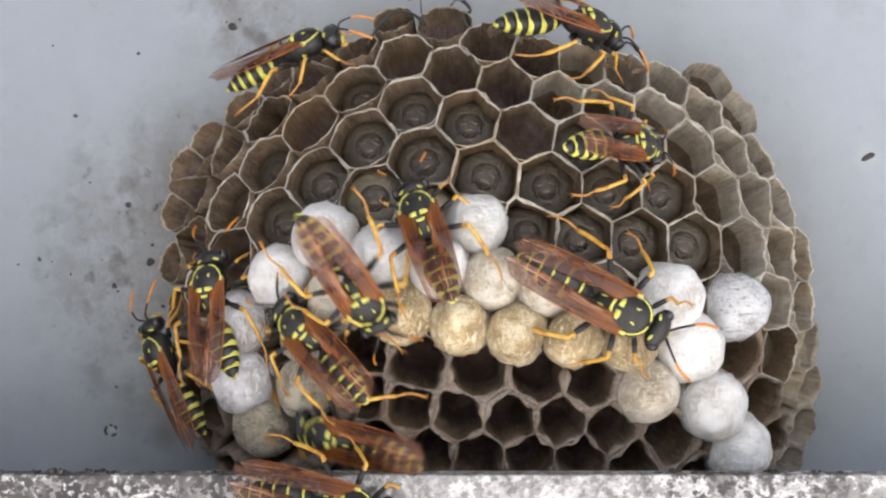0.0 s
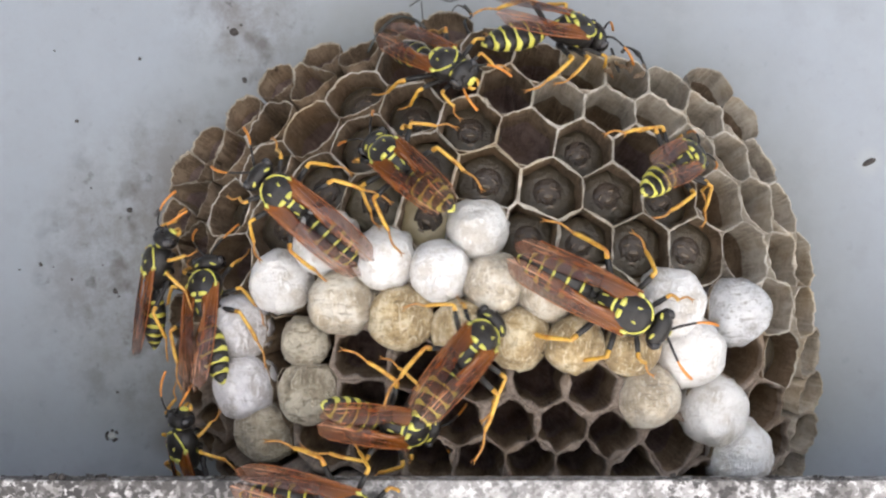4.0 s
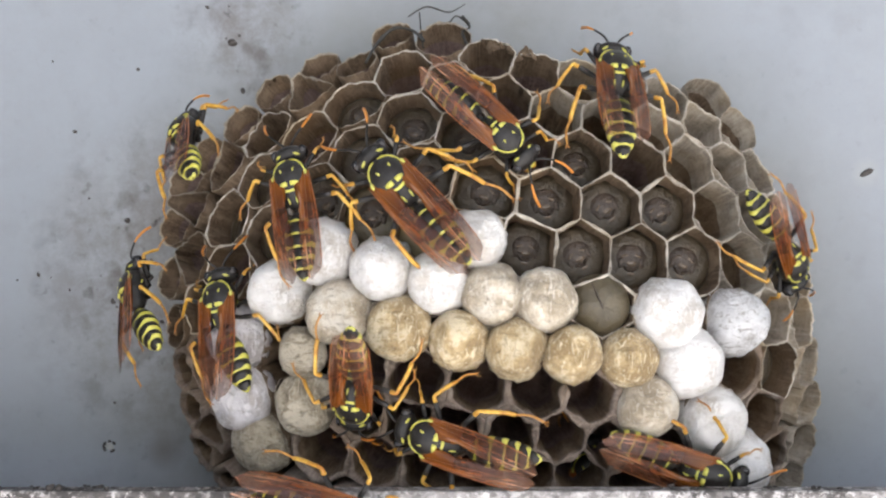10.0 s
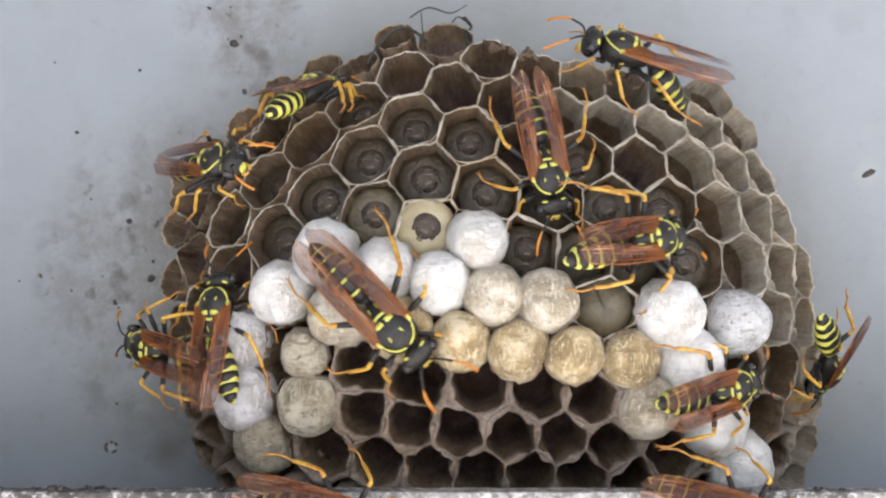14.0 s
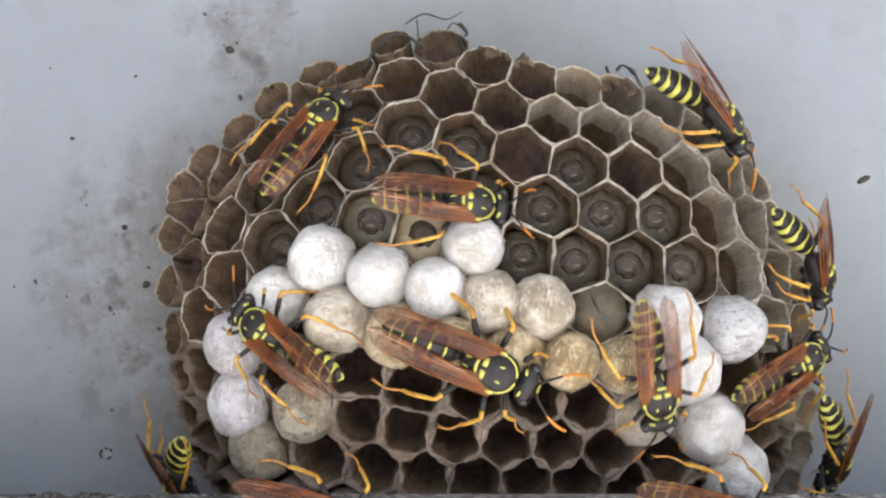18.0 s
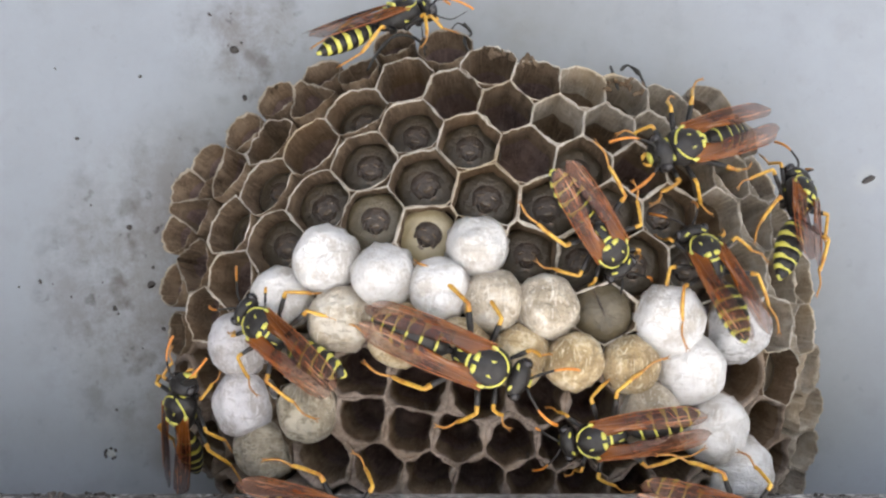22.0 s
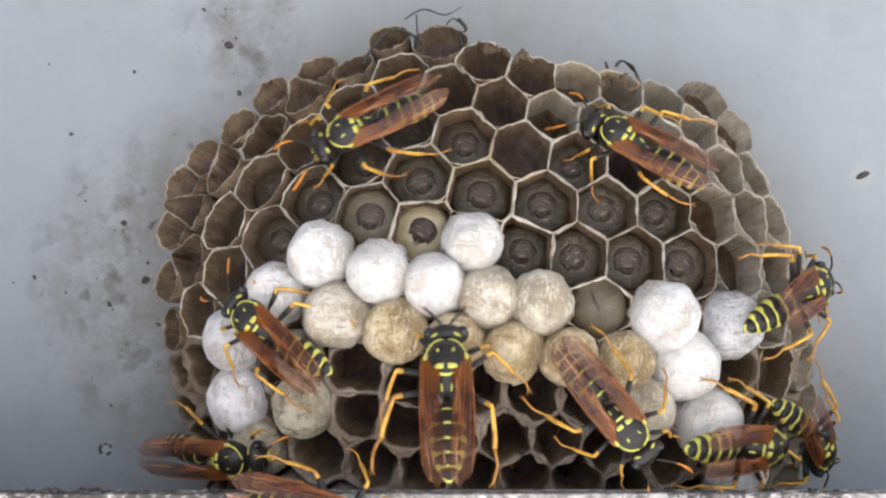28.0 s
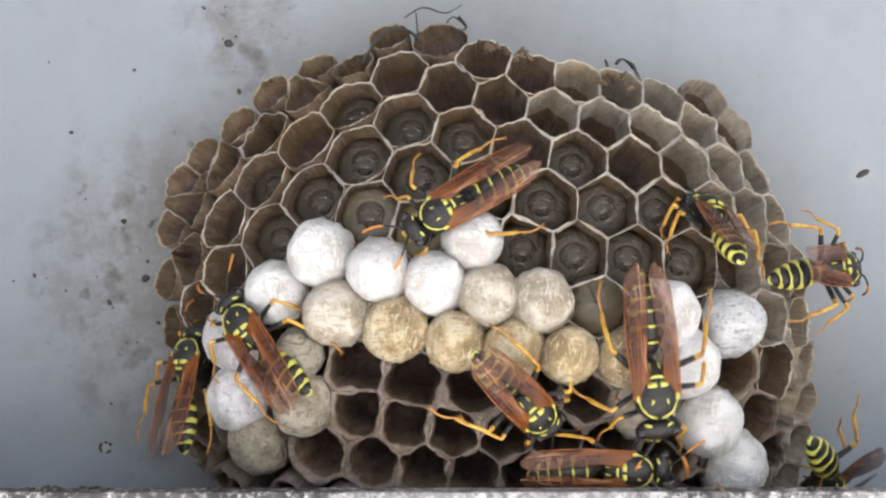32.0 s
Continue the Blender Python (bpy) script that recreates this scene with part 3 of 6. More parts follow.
def cap_mesh(k, axis, mean):
    x, z, code = cells[k]
    big = code in "WG"
    r0 = (3.15 if big else mean * (1.04 if code in "wg" else 1.03))
    h = {"w": 2.8, "W": 3.0, "G": 2.8, "g": 2.5, "t": 2.5, "v": 2.6, "k": 1.5}[code]
    r0 *= 1 + 0.09 * noise.noise(Vector((x, 4.0, z)) * 0.9)
    h *= 1 + 0.22 * noise.noise(Vector((z, 8.0, x)) * 0.9)
    q = (axis + Vector((noise.noise(Vector((x, 1, z))), 0, noise.noise(Vector((x, 6, z))))) * 0.22).to_track_quat("Z", "Y")
    base = Vector((x, -dome(x, z), z)) - axis * 0.5
    rings = []
    for i in range(14):
        a = i / 13.04 * math.pi / 2
        rr, hh = r0 * math.cos(a) ** 0.72 * (1 + 0.05 * math.sin(a * 2)), (h + 0.7) * math.sin(a) ** 0.95
        ring = []
        for j in range(36):
            t = 2 * math.pi * j / 36
            p = base + q @ Vector((math.cos(t) * rr, math.sin(t) * rr, hh))
            p += axis * (noise.noise(p * 0.4) * 0.6 + noise.noise(p * 1.0) * 0.24 + noise.noise(p * 2.6) * 0.06)
            p += Vector((noise.noise(p * 0.5), 0, noise.noise(p * 0.5 + Vector((5, 5, 5))))) * 0.3
            if i == 0:
                p += q @ Vector((math.cos(t), math.sin(t), 0)) * (0.1 + 0.45 * noise.noise(p * 2.2))
            ring.append(p * MM)
        rings.append(ring)
    bm = bmesh.new()
    skin(bm, rings)
    return bm


# ---- larvae ----
def larva_thing(name, mat, label):
    root = tagged(new(name), label, "larva", group="larvae in the comb")
    body = [(2.3, -1.8), (2.42, -0.8), (2.38, -0.1), (2.3, 0.05), (2.05, 0.3), (1.95, 0.34), (1.55, 0.5), (1.0, 0.55)]
    bm = bmesh.new()
    skin(bm, [[Vector((r * math.cos(t), r * math.sin(t), z)) * MM for t in (2 * math.pi * j / 20 for j in range(20))] for r, z in body])
    part("body", bm, mat, root)
    head = part("head", blob((0, 0.2, 0.30), (1.32, 1.12, 0.46), bm=None, u=18, v=10), M_FACE, root, "shiny brown head capsule")
    part("clypeus", blob((0, -0.24, 0.64), (0.42, 0.22, 0.14)), M_JAW, head)
    for s in (-1, 1):
        part("brow", blob((s * 0.46, 0.3, 0.68), (0.32, 0.13, 0.1), (0, 0, s * -24)), M_JAW, head)
        part("cheek", blob((s * 0.8, -0.15, 0.50), (0.22, 0.5, 0.2), (0, s * 25, 0)), M_FACE, head)
        part("jaw", blob((s * 0.3, -0.68, 0.58), (0.34, 0.15, 0.18), (0, 0, s * 35)), M_FACE, head)
    part("lip", blob((0, -1.0, 0.42), (0.5, 0.2, 0.16)), M_JAW, head)
    return root


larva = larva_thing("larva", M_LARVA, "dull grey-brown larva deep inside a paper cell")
cream = larva_thing("larva", M_CREAM, "creamy larva with a brown head filling its cell")
def curled_larva(label):
    root = tagged(new("larva"), label, "larva", group="larvae in the comb")
    bm = bmesh.new()
    prof = [(2.3, -1.8), (2.42, -0.6), (2.36, 0.2), (2.15, 0.75), (1.75, 1.2), (1.2, 1.52), (0.6, 1.7), (0.12, 1.74)]
    skin(bm, [[Vector((r * math.cos(t), r * math.sin(t), z + 0.06 * math.sin(3 * t))) * MM for t in (2 * math.pi * j / 24 for j in range(24))] for r, z in prof])
    part("body", bm, M_OLIVE, root)
    part("seam", tube([(0.1, 1.9, 1.0), (0.0, 1.0, 1.58), (-0.06, 0.0, 1.72), (0.03, -1.0, 1.58), (0.0, -1.8, 1.05)], [0.05, 0.08, 0.09, 0.08, 0.05], 6), M_FACE, root, "dark line along the back")
    return root


back = curled_larva("olive-grey larva showing its smooth back in its cell")
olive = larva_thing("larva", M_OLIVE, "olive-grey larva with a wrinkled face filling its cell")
first_used = {"l": False, "m": False, "L": False, "p": False}
CAP_LABEL = {"w": "bulging white silk cap", "W": "large bulging white silk cap", "G": "large grey-white fibrous silk cap", "g": "grey-white silk cap",
             "t": "tan fibrous silk cap", "v": "cream silk cap", "k": "drab sunken silk cap"}
for k, (x, z, code) in enumerate(cells):
    me, axis, mean = cell_mesh(k)
    cell = part("cell", me, None, nest, at=NEST_AT)
    if code in CAP_LABEL:
        mat = M_CAP[{"W": "w"}.get(code, code)]
        part("cap", cap_mesh(k, axis, mean), mat, cell, CAP_LABEL[code])
    elif code in "lmLp":
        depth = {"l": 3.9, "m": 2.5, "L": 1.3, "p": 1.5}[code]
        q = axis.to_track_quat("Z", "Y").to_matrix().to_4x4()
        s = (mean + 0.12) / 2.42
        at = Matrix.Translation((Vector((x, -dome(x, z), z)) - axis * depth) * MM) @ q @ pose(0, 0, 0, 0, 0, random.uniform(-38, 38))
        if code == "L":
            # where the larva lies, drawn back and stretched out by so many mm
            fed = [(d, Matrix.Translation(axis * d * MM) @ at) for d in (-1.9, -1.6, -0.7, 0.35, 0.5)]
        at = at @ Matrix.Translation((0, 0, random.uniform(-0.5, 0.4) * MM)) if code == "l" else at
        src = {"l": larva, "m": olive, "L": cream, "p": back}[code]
        if first_used[code]:
            ob = copy_thing(src, at)
            ob.scale = (s, s, s)
        else:
            src.scale = (s, s, s)
            src.matrix_basis = at @ Matrix.Diagonal((s, s, s, 1))
            first_used[code] = True

# the pad by which the comb is glued to the panel
bm = bmesh.new()
rings = []
for r, y in ((24.5, -0.05), (24, -2.0), (22.5, -4.5), (18, -7.0), (8, -9.0)):
    rings.append([Vector((DOME[0] + math.cos(t) * r * (1 + 0.04 * math.sin(5 * t)), y, DOME[1] + 1 + math.sin(t) * r)) * MM for t in (2 * math.pi * j / 40 for j in range(40))])
skin(bm, rings)
part("base_pad", bm, M_WALL, nest, "rough grey paper pad behind the cells", at=NEST_AT)


# torn scraps and threads along the top of the comb
def strand(points, r, label="dark thread of old paper"):
    ps = bend([(x, -dome(x, z) + lift, z) for x, lift, z in points], 5)
    part("strand", tube(ps, [r * (0.7 + 0.5 * noise.noise(p * 0.9)) for p in ps], 6), M_THREAD, nest, label, at=NEST_AT)


def scrap(x, z, r, lift, seed):
    bm = blob((0, 0, 0), (r, r * 0.22, r * 0.6), (30, seed * 40, 15), None, 16, 10)
    for v in bm.verts:
        v.co *= 1 + 1.1 * noise.noise(v.co * 2600 + Vector((seed, seed, 0)))
    bmesh.ops.translate(bm, verts=bm.verts, vec=Vector((x, -dome(x, z) + lift, z)) * MM)
    part("scrap", bm, M_WALL, nest, "torn flake of brown paper", at=NEST_AT)


strand([(-7.6, 0.0, 18.8), (-6.8, -0.4, 21.0), (-5.0, -0.6, 22.9), (-3.0, -0.6, 22.7), (-1.8, 0.0, 21.2)], 0.26)
strand([(-3.6, 5.0, 25.2), (-1.6, 5.5, 26.4), (0.8, 5.5, 25.8), (2.6, 5.0, 26.6)], 0.1)
strand([(0.6, 5.0, 24.0), (1.6, 5.5, 25.4), (3.0, 5.0, 24.4)], 0.14)
strand([(-2.3, 1.5, 25.0), (-2.1, 0.5, 22.5), (-1.8, 0.2, 20.2)], 0.1, "pale loose thread")
strand([(2.2, 1.5, 24.6), (3.0, 1.0, 23.4), (2.2, 0.8, 22.4), (2.6, 0.6, 20.5)], 0.22)
strand([(18.4, 2.0, 19.2), (19.2, 1.2, 19.8), (20.2, 1.0, 18.6), (20.4, 1.0, 16.0)], 0.26)
strand([(17.2, 1.6, 19.4), (17.3, 1.0, 16.4)], 0.2)
for k in range(16):
    a = k / 15
    scrap(4.2 + 4.6 * a + random.uniform(-0.4, 0.4), 20.6 - 1.9 * a + random.uniform(-0.5, 0.5), random.uniform(0.25, 0.55), 0.3, k)
for k in range(10):
    scrap(random.uniform(15.5, 20.5), random.uniform(15.8, 17.6), random.uniform(0.25, 0.5), 0.3, k + 40)

# ---- wasps ----
def wing_pose(s, spread=0.0, raised=0.0):
    return pose(2.9 * MM, s * 1.62 * MM, 3.35 * MM, -s * 20, raised - 2.5, s * (3.4 - spread))


def tail_pose(droop=0.0, yaw=0.0):
    hinge = Matrix.Translation(Vector((-0.4, 0, 2.0)) * MM)
    return hinge @ pose(0, 0, 0, 0, -droop, yaw) @ hinge.inverted()


def wasp_thing(label):
    root = tagged(new("paper_wasp"), label, "wasp", group="wasps on the nest")
    # middle body
    thorax = part("thorax", loft([(4.75, 2.3, 0.55, 0.6), (4.5, 2.35, 1.05, 1.0), (4.0, 2.45, 1.6, 1.4), (3.2, 2.5, 1.85, 1.62), (2.3, 2.5, 1.83, 1.62),
                                  (1.4, 2.4, 1.6, 1.42), (0.6, 2.25, 1.2, 1.15), (0.0, 2.1, 0.8, 0.8), (-0.35, 2.0, 0.4, 0.45)], 20), M_BLACK, root)
    for s in (-1, 1):
        # pale lines of the collar, shoulder, back and waist
        part("collar_line", tube(bend([(4.5, s * 0.2, 3.32), (4.25, s * 0.85, 3.42), (3.6, s * 1.42, 3.34), (2.7, s * 1.62, 3.22)]), [0.06] + [0.10] * 11 + [0.08]), M_YELLOW, thorax)
        part("back_dash", tube([(3.3, s * 0.72, 3.94), (3.05, s * 0.6, 3.98), (2.85, s * 0.62, 3.96)], [0.04, 0.13, 0.08], 5), M_YELLOW, thorax)
        part("shoulder_spot", blob((2.75, s * 1.66, 3.25), (0.36, 0.24, 0.24)), M_YELLOW, thorax)
        part("scutellum_spot", tube([(1.74, s * 0.86, 3.58), (1.68, s * 0.55, 3.76), (1.64, s * 0.16, 3.84)], [0.17, 0.27, 0.25], 6), M_YELLOW, thorax)
        part("rump_stripe", blob((0.22, s * 0.40, 2.94), (0.42, 0.11, 0.11), (0, -34, s * 4)), M_YELLOW, thorax)
        part("flank_spot", blob((2.4, s * 1.66, 2.1), (0.36, 0.1, 0.28)), M_YELLOW, thorax)
    part("hind_bar", tube(bend([(1.38, -1.12, 3.18), (1.1, -0.6, 3.50), (1.0, 0, 3.54), (1.1, 0.6, 3.50), (1.38, 1.12, 3.18)], 3), [0.08, 0.12] + [0.15] * 9 + [0.12, 0.08], 6), M_YELLOW, thorax)
    # head
    head = part("head", loft([(4.7, 2.2, 0.4, 0.4), (4.8, 2.2, 1.0, 0.8), (5.0, 2.17, 1.42, 1.08), (5.3, 2.14, 1.7, 1.27), (5.65, 2.1, 1.76, 1.32), (6.0, 2.0, 1.56, 1.22), (6.28, 1.93, 1.16, 0.98), (6.48, 1.88, 0.68, 0.66), (6.55, 1.85, 0.3, 0.3)], 20), M_BLACK, root)
    for s in (-1, 1):
        part("eye", blob((5.72, s * 1.36, 2.1), (0.62, 0.52, 0.92), (s * -12, 0, s * -14)), M_EYE, head)
        part("jaw", tube([(6.3, s * 0.6, 1.2), (6.65, s * 0.45, 0.9), (6.8, s * 0.12, 0.75)], [0.2, 0.18, 0.08]), M_AMBER, head)
        part("temple_spot", blob((5.12, s * 0.95, 3.08), (0.13, 0.34, 0.1), (s * -32, 0, s * 14)), M_YELLOW, head)
        ant = part("antenna", tube(bend([(6.45, s * 0.38, 2.6), (6.9, s * 0.9, 3.05), (8.0, s * 1.75, 2.85)]), [0.11, 0.12, 0.12, 0.12, 0.12, 0.11, 0.11, 0.11, 0.11]), M_BLACK, head)
        path = bend([(7.9, s * 1.7, 2.88), (8.5, s * 2.05, 2.6), (9.1, s * 2.3, 2.2), (9.7, s * 2.45, 1.7), (10.1, s * 2.5, 1.3)], 3)
        part("antenna_tip", tube(path, [0.085 + 0.055 * min(1, i / 5) for i in range(len(path))]), M_ORANGE, ant, "orange antenna tip")
    part("clypeus", blob((6.42, 0, 1.45), (0.24, 0.62, 0.55), (0, 25, 0)), M_YELLOW, head)
    part("brow", blob((6.33, 0, 2.52), (0.12, 0.62, 0.1), (0, 30, 0)), M_YELLOW, head)
    # hind body in six rings
    waist = part("abdomen", tube([(-0.2, 0, 1.95), (-0.6, 0, 1.95), (-0.9, 0, 1.98)], [0.3, 0.28, 0.5], 12), M_BLACK, root)
    prof = [(-0.8, 0.42), (-1.9, 1.12), (-3.3, 1.42), (-4.6, 1.36), (-5.7, 1.14), (-6.7, 0.78), (-7.7, 0.12)]
    for i in range(6):
        (xa, ra), (xb, rb) = prof[i], prof[i + 1]
        bm = bmesh.new()
        rings = []
        seg = 24
        for u in (0.0, 0.5, 1.0, 1.5, 2.0, 2.25):
            ring = []
            for j in range(seg):
                t = 2 * math.pi * j / seg
                edge = 0.73 + 0.15 * math.cos(t * 2 - math.pi) * (0.7 if i == 0 else 1.0) + 0.06 * math.cos(6 * t)
                v = u * edge if u <= 1 else edge + (min(u, 2.0) - 1) * (1 - edge)
                x = xa + (xb - xa) * v
                r = ra + (rb - ra) * v + 0.1 * math.sin(math.pi * min(v, 1)) + (0.03 if i < 5 else 0)
                if u > 2:
                    r *= 0.88
                dip = -0.035 * (x + 0.8) ** 2 * 0.22
                ring.append(Vector((x, r * math.cos(t), 2.02 + dip + r * 0.84 * math.sin(t))) * MM)
            rings.append(ring)
        rows = skin(bm, rings)
        for r_i, fs in enumerate(rows):
            for f in fs:
                f.material_index = 1 if r_i >= 2 else 0
        part("abdomen_ring", bm, [M_BLACK, M_YELLOW], waist, "black ring with a wavy yellow hind edge")
    # folded wings
    for s in (-1, 1):
        bm = bmesh.new()
        span, n, cols = 11.3, 26, 9
        rows_w = []

        def half(u):
            wd = 0.40 + 0.60 * math.sin(math.pi / 2 * min(1, u / 0.62)) ** 1.2
            return wd * (1 if u < 0.86 else math.sqrt(max(0.003, 1 - ((u - 0.86) / 0.14) ** 2)))

        for i in range(n + 1):
            u = 1 - (1 - i / n) ** 1.7
            ring = []
            for c in range(cols):
                v = c / (cols - 1) * 2 - 1
                arch = 0.22 * (1 - v * v) * math.sin(math.pi * min(1, u + 0.1)) + (0.09 if c % 2 else -0.06) * math.sin(math.pi * min(1, u * 1.06)) ** 0.7
                across = v * half(u) * (1.0 if v * s > 0 else 1.0 + 6.5 * max(0, 0.30 - u))
                ring.append(Vector((-span * u + 0.25 * v * s * u, across, arch)) * MM)
            rows_w.append(ring)
        skin(bm, rows_w, closed=False, cap=False)
        bmesh.ops.solidify(bm, geom=bm.faces[:], thickness=0.035 * MM)
        wing = part("wing", bm, M_WING, root, "folded amber-brown wing", at=wing_pose(s))
        for off, w0, l in ((0.95, 0.07, 0.84), (0.55, 0.022, 0.7), (-0.1, 0.018, 0.8)):
            pts = [(-span * l * i / 8, s * off * half(l * i / 8), 0.04 + 0.22 * (1 - off * off) * math.sin(math.pi * min(1, l * i / 8 + 0.1)) + 0.05) for i in range(9)]
            part("vein", tube(pts, [w0 * (1 - 0.06 * i) for i in range(9)], 5), M_VEIN, wing)
        for u, va, vb in ((0.44, 0.55, -0.1), (0.58, 0.95, 0.55), (0.70, 0.5, -0.1)):
            pts = [(-span * (u + 0.02 * k), s * (va + (vb - va) * k / 2) * half(u), 0.27) for k in range(3)]
            part("vein", tube(pts, [0.016] * 3, 5), M_VEIN, wing)
    # legs: fore, middle, hind
    legs = ((4.0, 0.85, (1.3, 2.1, 1.0), (2.3, 2.0, -0.55), (3.5, 2.6, -1.15), 0.20),
            (2.4, 1.05, (0.2, 3.1, 1.3), (-1.3, 4.2, -0.55), (-2.9, 4.9, -1.15), 0.22),
            (1.0, 0.95, (-1.9, 3.2, 1.5), (-4.6, 3.9, -0.45), (-7.2, 4.3, -1.15), 0.24))
    for i, (x, y, knee, ankle, toe, w) in enumerate(legs):
        for s in (-1, 1):
            side = lambda p: Vector((p[0], p[1] * s, p[2]))
            k, a, e = side(knee), side(ankle), side(toe)
            leg = part("leg", tube([(0, 0, 0), k * 0.14, k * 0.22, k * 0.5, k * 0.82], [0.42, 0.38, w * 0.95, w * 1.25, w * 1.05], 8), M_BLACK, root, "black-based orange leg", at=pose(x * MM, s * y * MM, 1.2 * MM))
            leg["gait"] = i * 2 + (s > 0)
            part("femur", tube([k * 0.80, k * 0.9, k * 0.97, k * 1.01], [w * 1.06, w * 0.98, w * 0.86, w * 0.6], 8), M_AMBER, leg)
            shin = bend([k, k.lerp(a, 0.12), k.lerp(a, 0.7) + Vector((0, s * 0.08, 0)), a], 3)
            part("tibia", tube(shin, [w * (0.55 + 0.33 * math.sin(math.pi * 0.72 * n / 9)) for n in range(10)], 8), M_AMBER, leg)
            # five short joints, curved, with a pair of claws
            out = Vector((0, s * 0.28, 0.06))
            path = bend([a, a.lerp(e, 0.5) + out, e], 5)
            part("tarsus", tube(path, [w * (0.50 if n % 2 else 0.40) for n in range(len(path))], 6), M_TOE, leg)
            for c in (-1, 1):
                tip = (e - path[-3]).normalized()
                part("claw", tube([e, e + tip * 0.22 + Vector((-tip.y, tip.x, 0)) * c * 0.16, e + tip * 0.42 + Vector((-tip.y, tip.x, 0)) * c * 0.2 + Vector((0, 0, -0.05))], [0.07, 0.05, 0.02], 4), M_TOE, leg)
    return root


PLAIN = "black and yellow paper wasp with folded amber wings on the comb"
SIDE = "black and yellow paper wasp with lifted wings and bent striped abdomen"
model = wasp_thing(PLAIN)


def another(scale, label=PLAIN, droop=0.0, yaw=0.0, spread=0.0, raised=0.0):
    ob = copy_thing(model, Matrix.Identity(4))
    ob.scale = (scale, scale, scale)
    s = -1
    for o in ob.children:
        if o.name.startswith("abdomen"):
            o.matrix_basis = tail_pose(droop, yaw)
        if o.name.startswith("wing"):
            o.matrix_basis = wing_pose(s, spread, raised)
            s = 1
    return tagged(ob, label)


wasp_p1 = another(0.90, "paper wasp with coppery folded wings resting on capped cells", 4, 24, -2.0, 2)
wasp_b = another(0.88, PLAIN, 5, 5, -0.8, 1)
wasp_p5 = another(0.90, PLAIN, 6, -4, 1, 2)
wasp_s = another(0.90, PLAIN, 2, 2, -1.5, 1)
wasp_v = another(0.94, SIDE, 22, 8, -1.5, 6)
wasp_y = another(0.92, PLAIN, 0, -9, -1.5, 1)
wasp_c = another(0.88, PLAIN, 4, 6, 0.5, 2)
wasp_w1 = another(0.88, SIDE, 20, 6, 0, 4)
wasp_f = another(0.88, PLAIN, 4, -5, 1, 2)
wasp_tr = another(0.98, SIDE, 38, 3, 1.5, 5)
wasp_l2 = another(0.90, SIDE, 12, -12, 0.5, 3)
wasp_bl = another(0.92, "paper wasp with folded amber wings on the chipped ledge lip", 0, 9)
wasp_q = tagged(model, "large paper wasp with folded amber wings on capped cells")
model.scale = (1.02, 1.02, 1.02)


# ---- dirt on the panel ----
def speck(x, z, r, long, turn):
    bm = blob((0, 0, 0), (r * long, r * 0.35, r), (0, turn, 0), None, 10, 6)
    for v in bm.verts:
        v.co += v.co.normalized() * noise.noise(v.co * 4000 + Vector((x, 0, z))) * r * 0.35 * MM
    ob = tagged(new("dirt_speck", mesh_of(bm, "dirt_speck", [M_DIRT])), "small dark dirt speck stuck on the grey panel", "dirt", group="specks on the panel")
    ob.location = (x * MM, -0.2 * r * MM, z * MM)


def dropping(x, z):
    """A pale dried drop with a dark broken rim."""
    root = tagged(new("dried_drop"), "pale dried drop with a dark broken rim on the panel", "dirt")
    root.location = (x * MM, 0, z * MM)
    bm = blob((0, 0, 0), (0.5, 0.10, 0.42), (0, 20, 0), None, 14, 8)
    for v in bm.verts:
        v.co *= 1 + 0.35 * noise.noise(v.co * 2500)
    part("drop", bm, M_DROP, root)
    for a, l in ((200, 0.42), (150, 0.3), (300, 0.34), (40, 0.26), (90, 0.2)):
        c = Vector((0.66 * math.cos(radians(a)), -0.05, 0.56 * math.sin(radians(a))))
        part("rim_crumb", blob(c, (l, 0.12, 0.16), (0, 90 - a, 0), None, 10, 6), M_DIRT, root)


dropping(-37.3, -22.2)
for x, z, r, long, turn in (
        (47.9, 8.6, 0.33, 2.7, -28), (-23.5, 23.2, 0.42, 1.3, 20), (-22.7, 24.0, 0.14, 1.2, 0), (-24.2, 23.7, 0.12, 1, 0), (-34.1, 20.2, 0.2, 1, 0), (-41.2, 13.2, 0.2, 1.3, 10),
        (-43.7, 21.1, 0.1, 1.6, 50), (-39.6, 5.7, 0.12, 1.2, 0), (-35.3, 3.2, 0.3, 1.1, 40), (-45.3, -2.9, 0.2, 1.4, 60), (-43.9, -3.2, 0.1, 1, 0), (-47.7, -3.5, 0.1, 1.5, 0),
        (-36.9, -5.9, 0.24, 1.5, 60), (-36.5, -6.5, 0.14, 1, 0), (-32.8, -3.2, 0.4, 1.3, -30), (-32.6, -1.3, 0.2, 1, 0), (-38.3, -3.0, 0.1, 1, 0), (-36.7, -17.3, 0.17, 1, 0),
        (-22.3, 17.8, 0.26, 1.5, 70), (-26.3, 27.2, 0.16, 1.8, 30), (-23.9, 27.3, 0.12, 1, 0), (-31.4, -8.2, 0.2, 1.4, 20),
        (-30.6, 1.2, 0.16, 1, 0), (-33.8, -10.4, 0.13, 1, 0), (-41.8, -4.6, 0.12, 1.7, 80)):
    speck(x, z, r, long, turn)

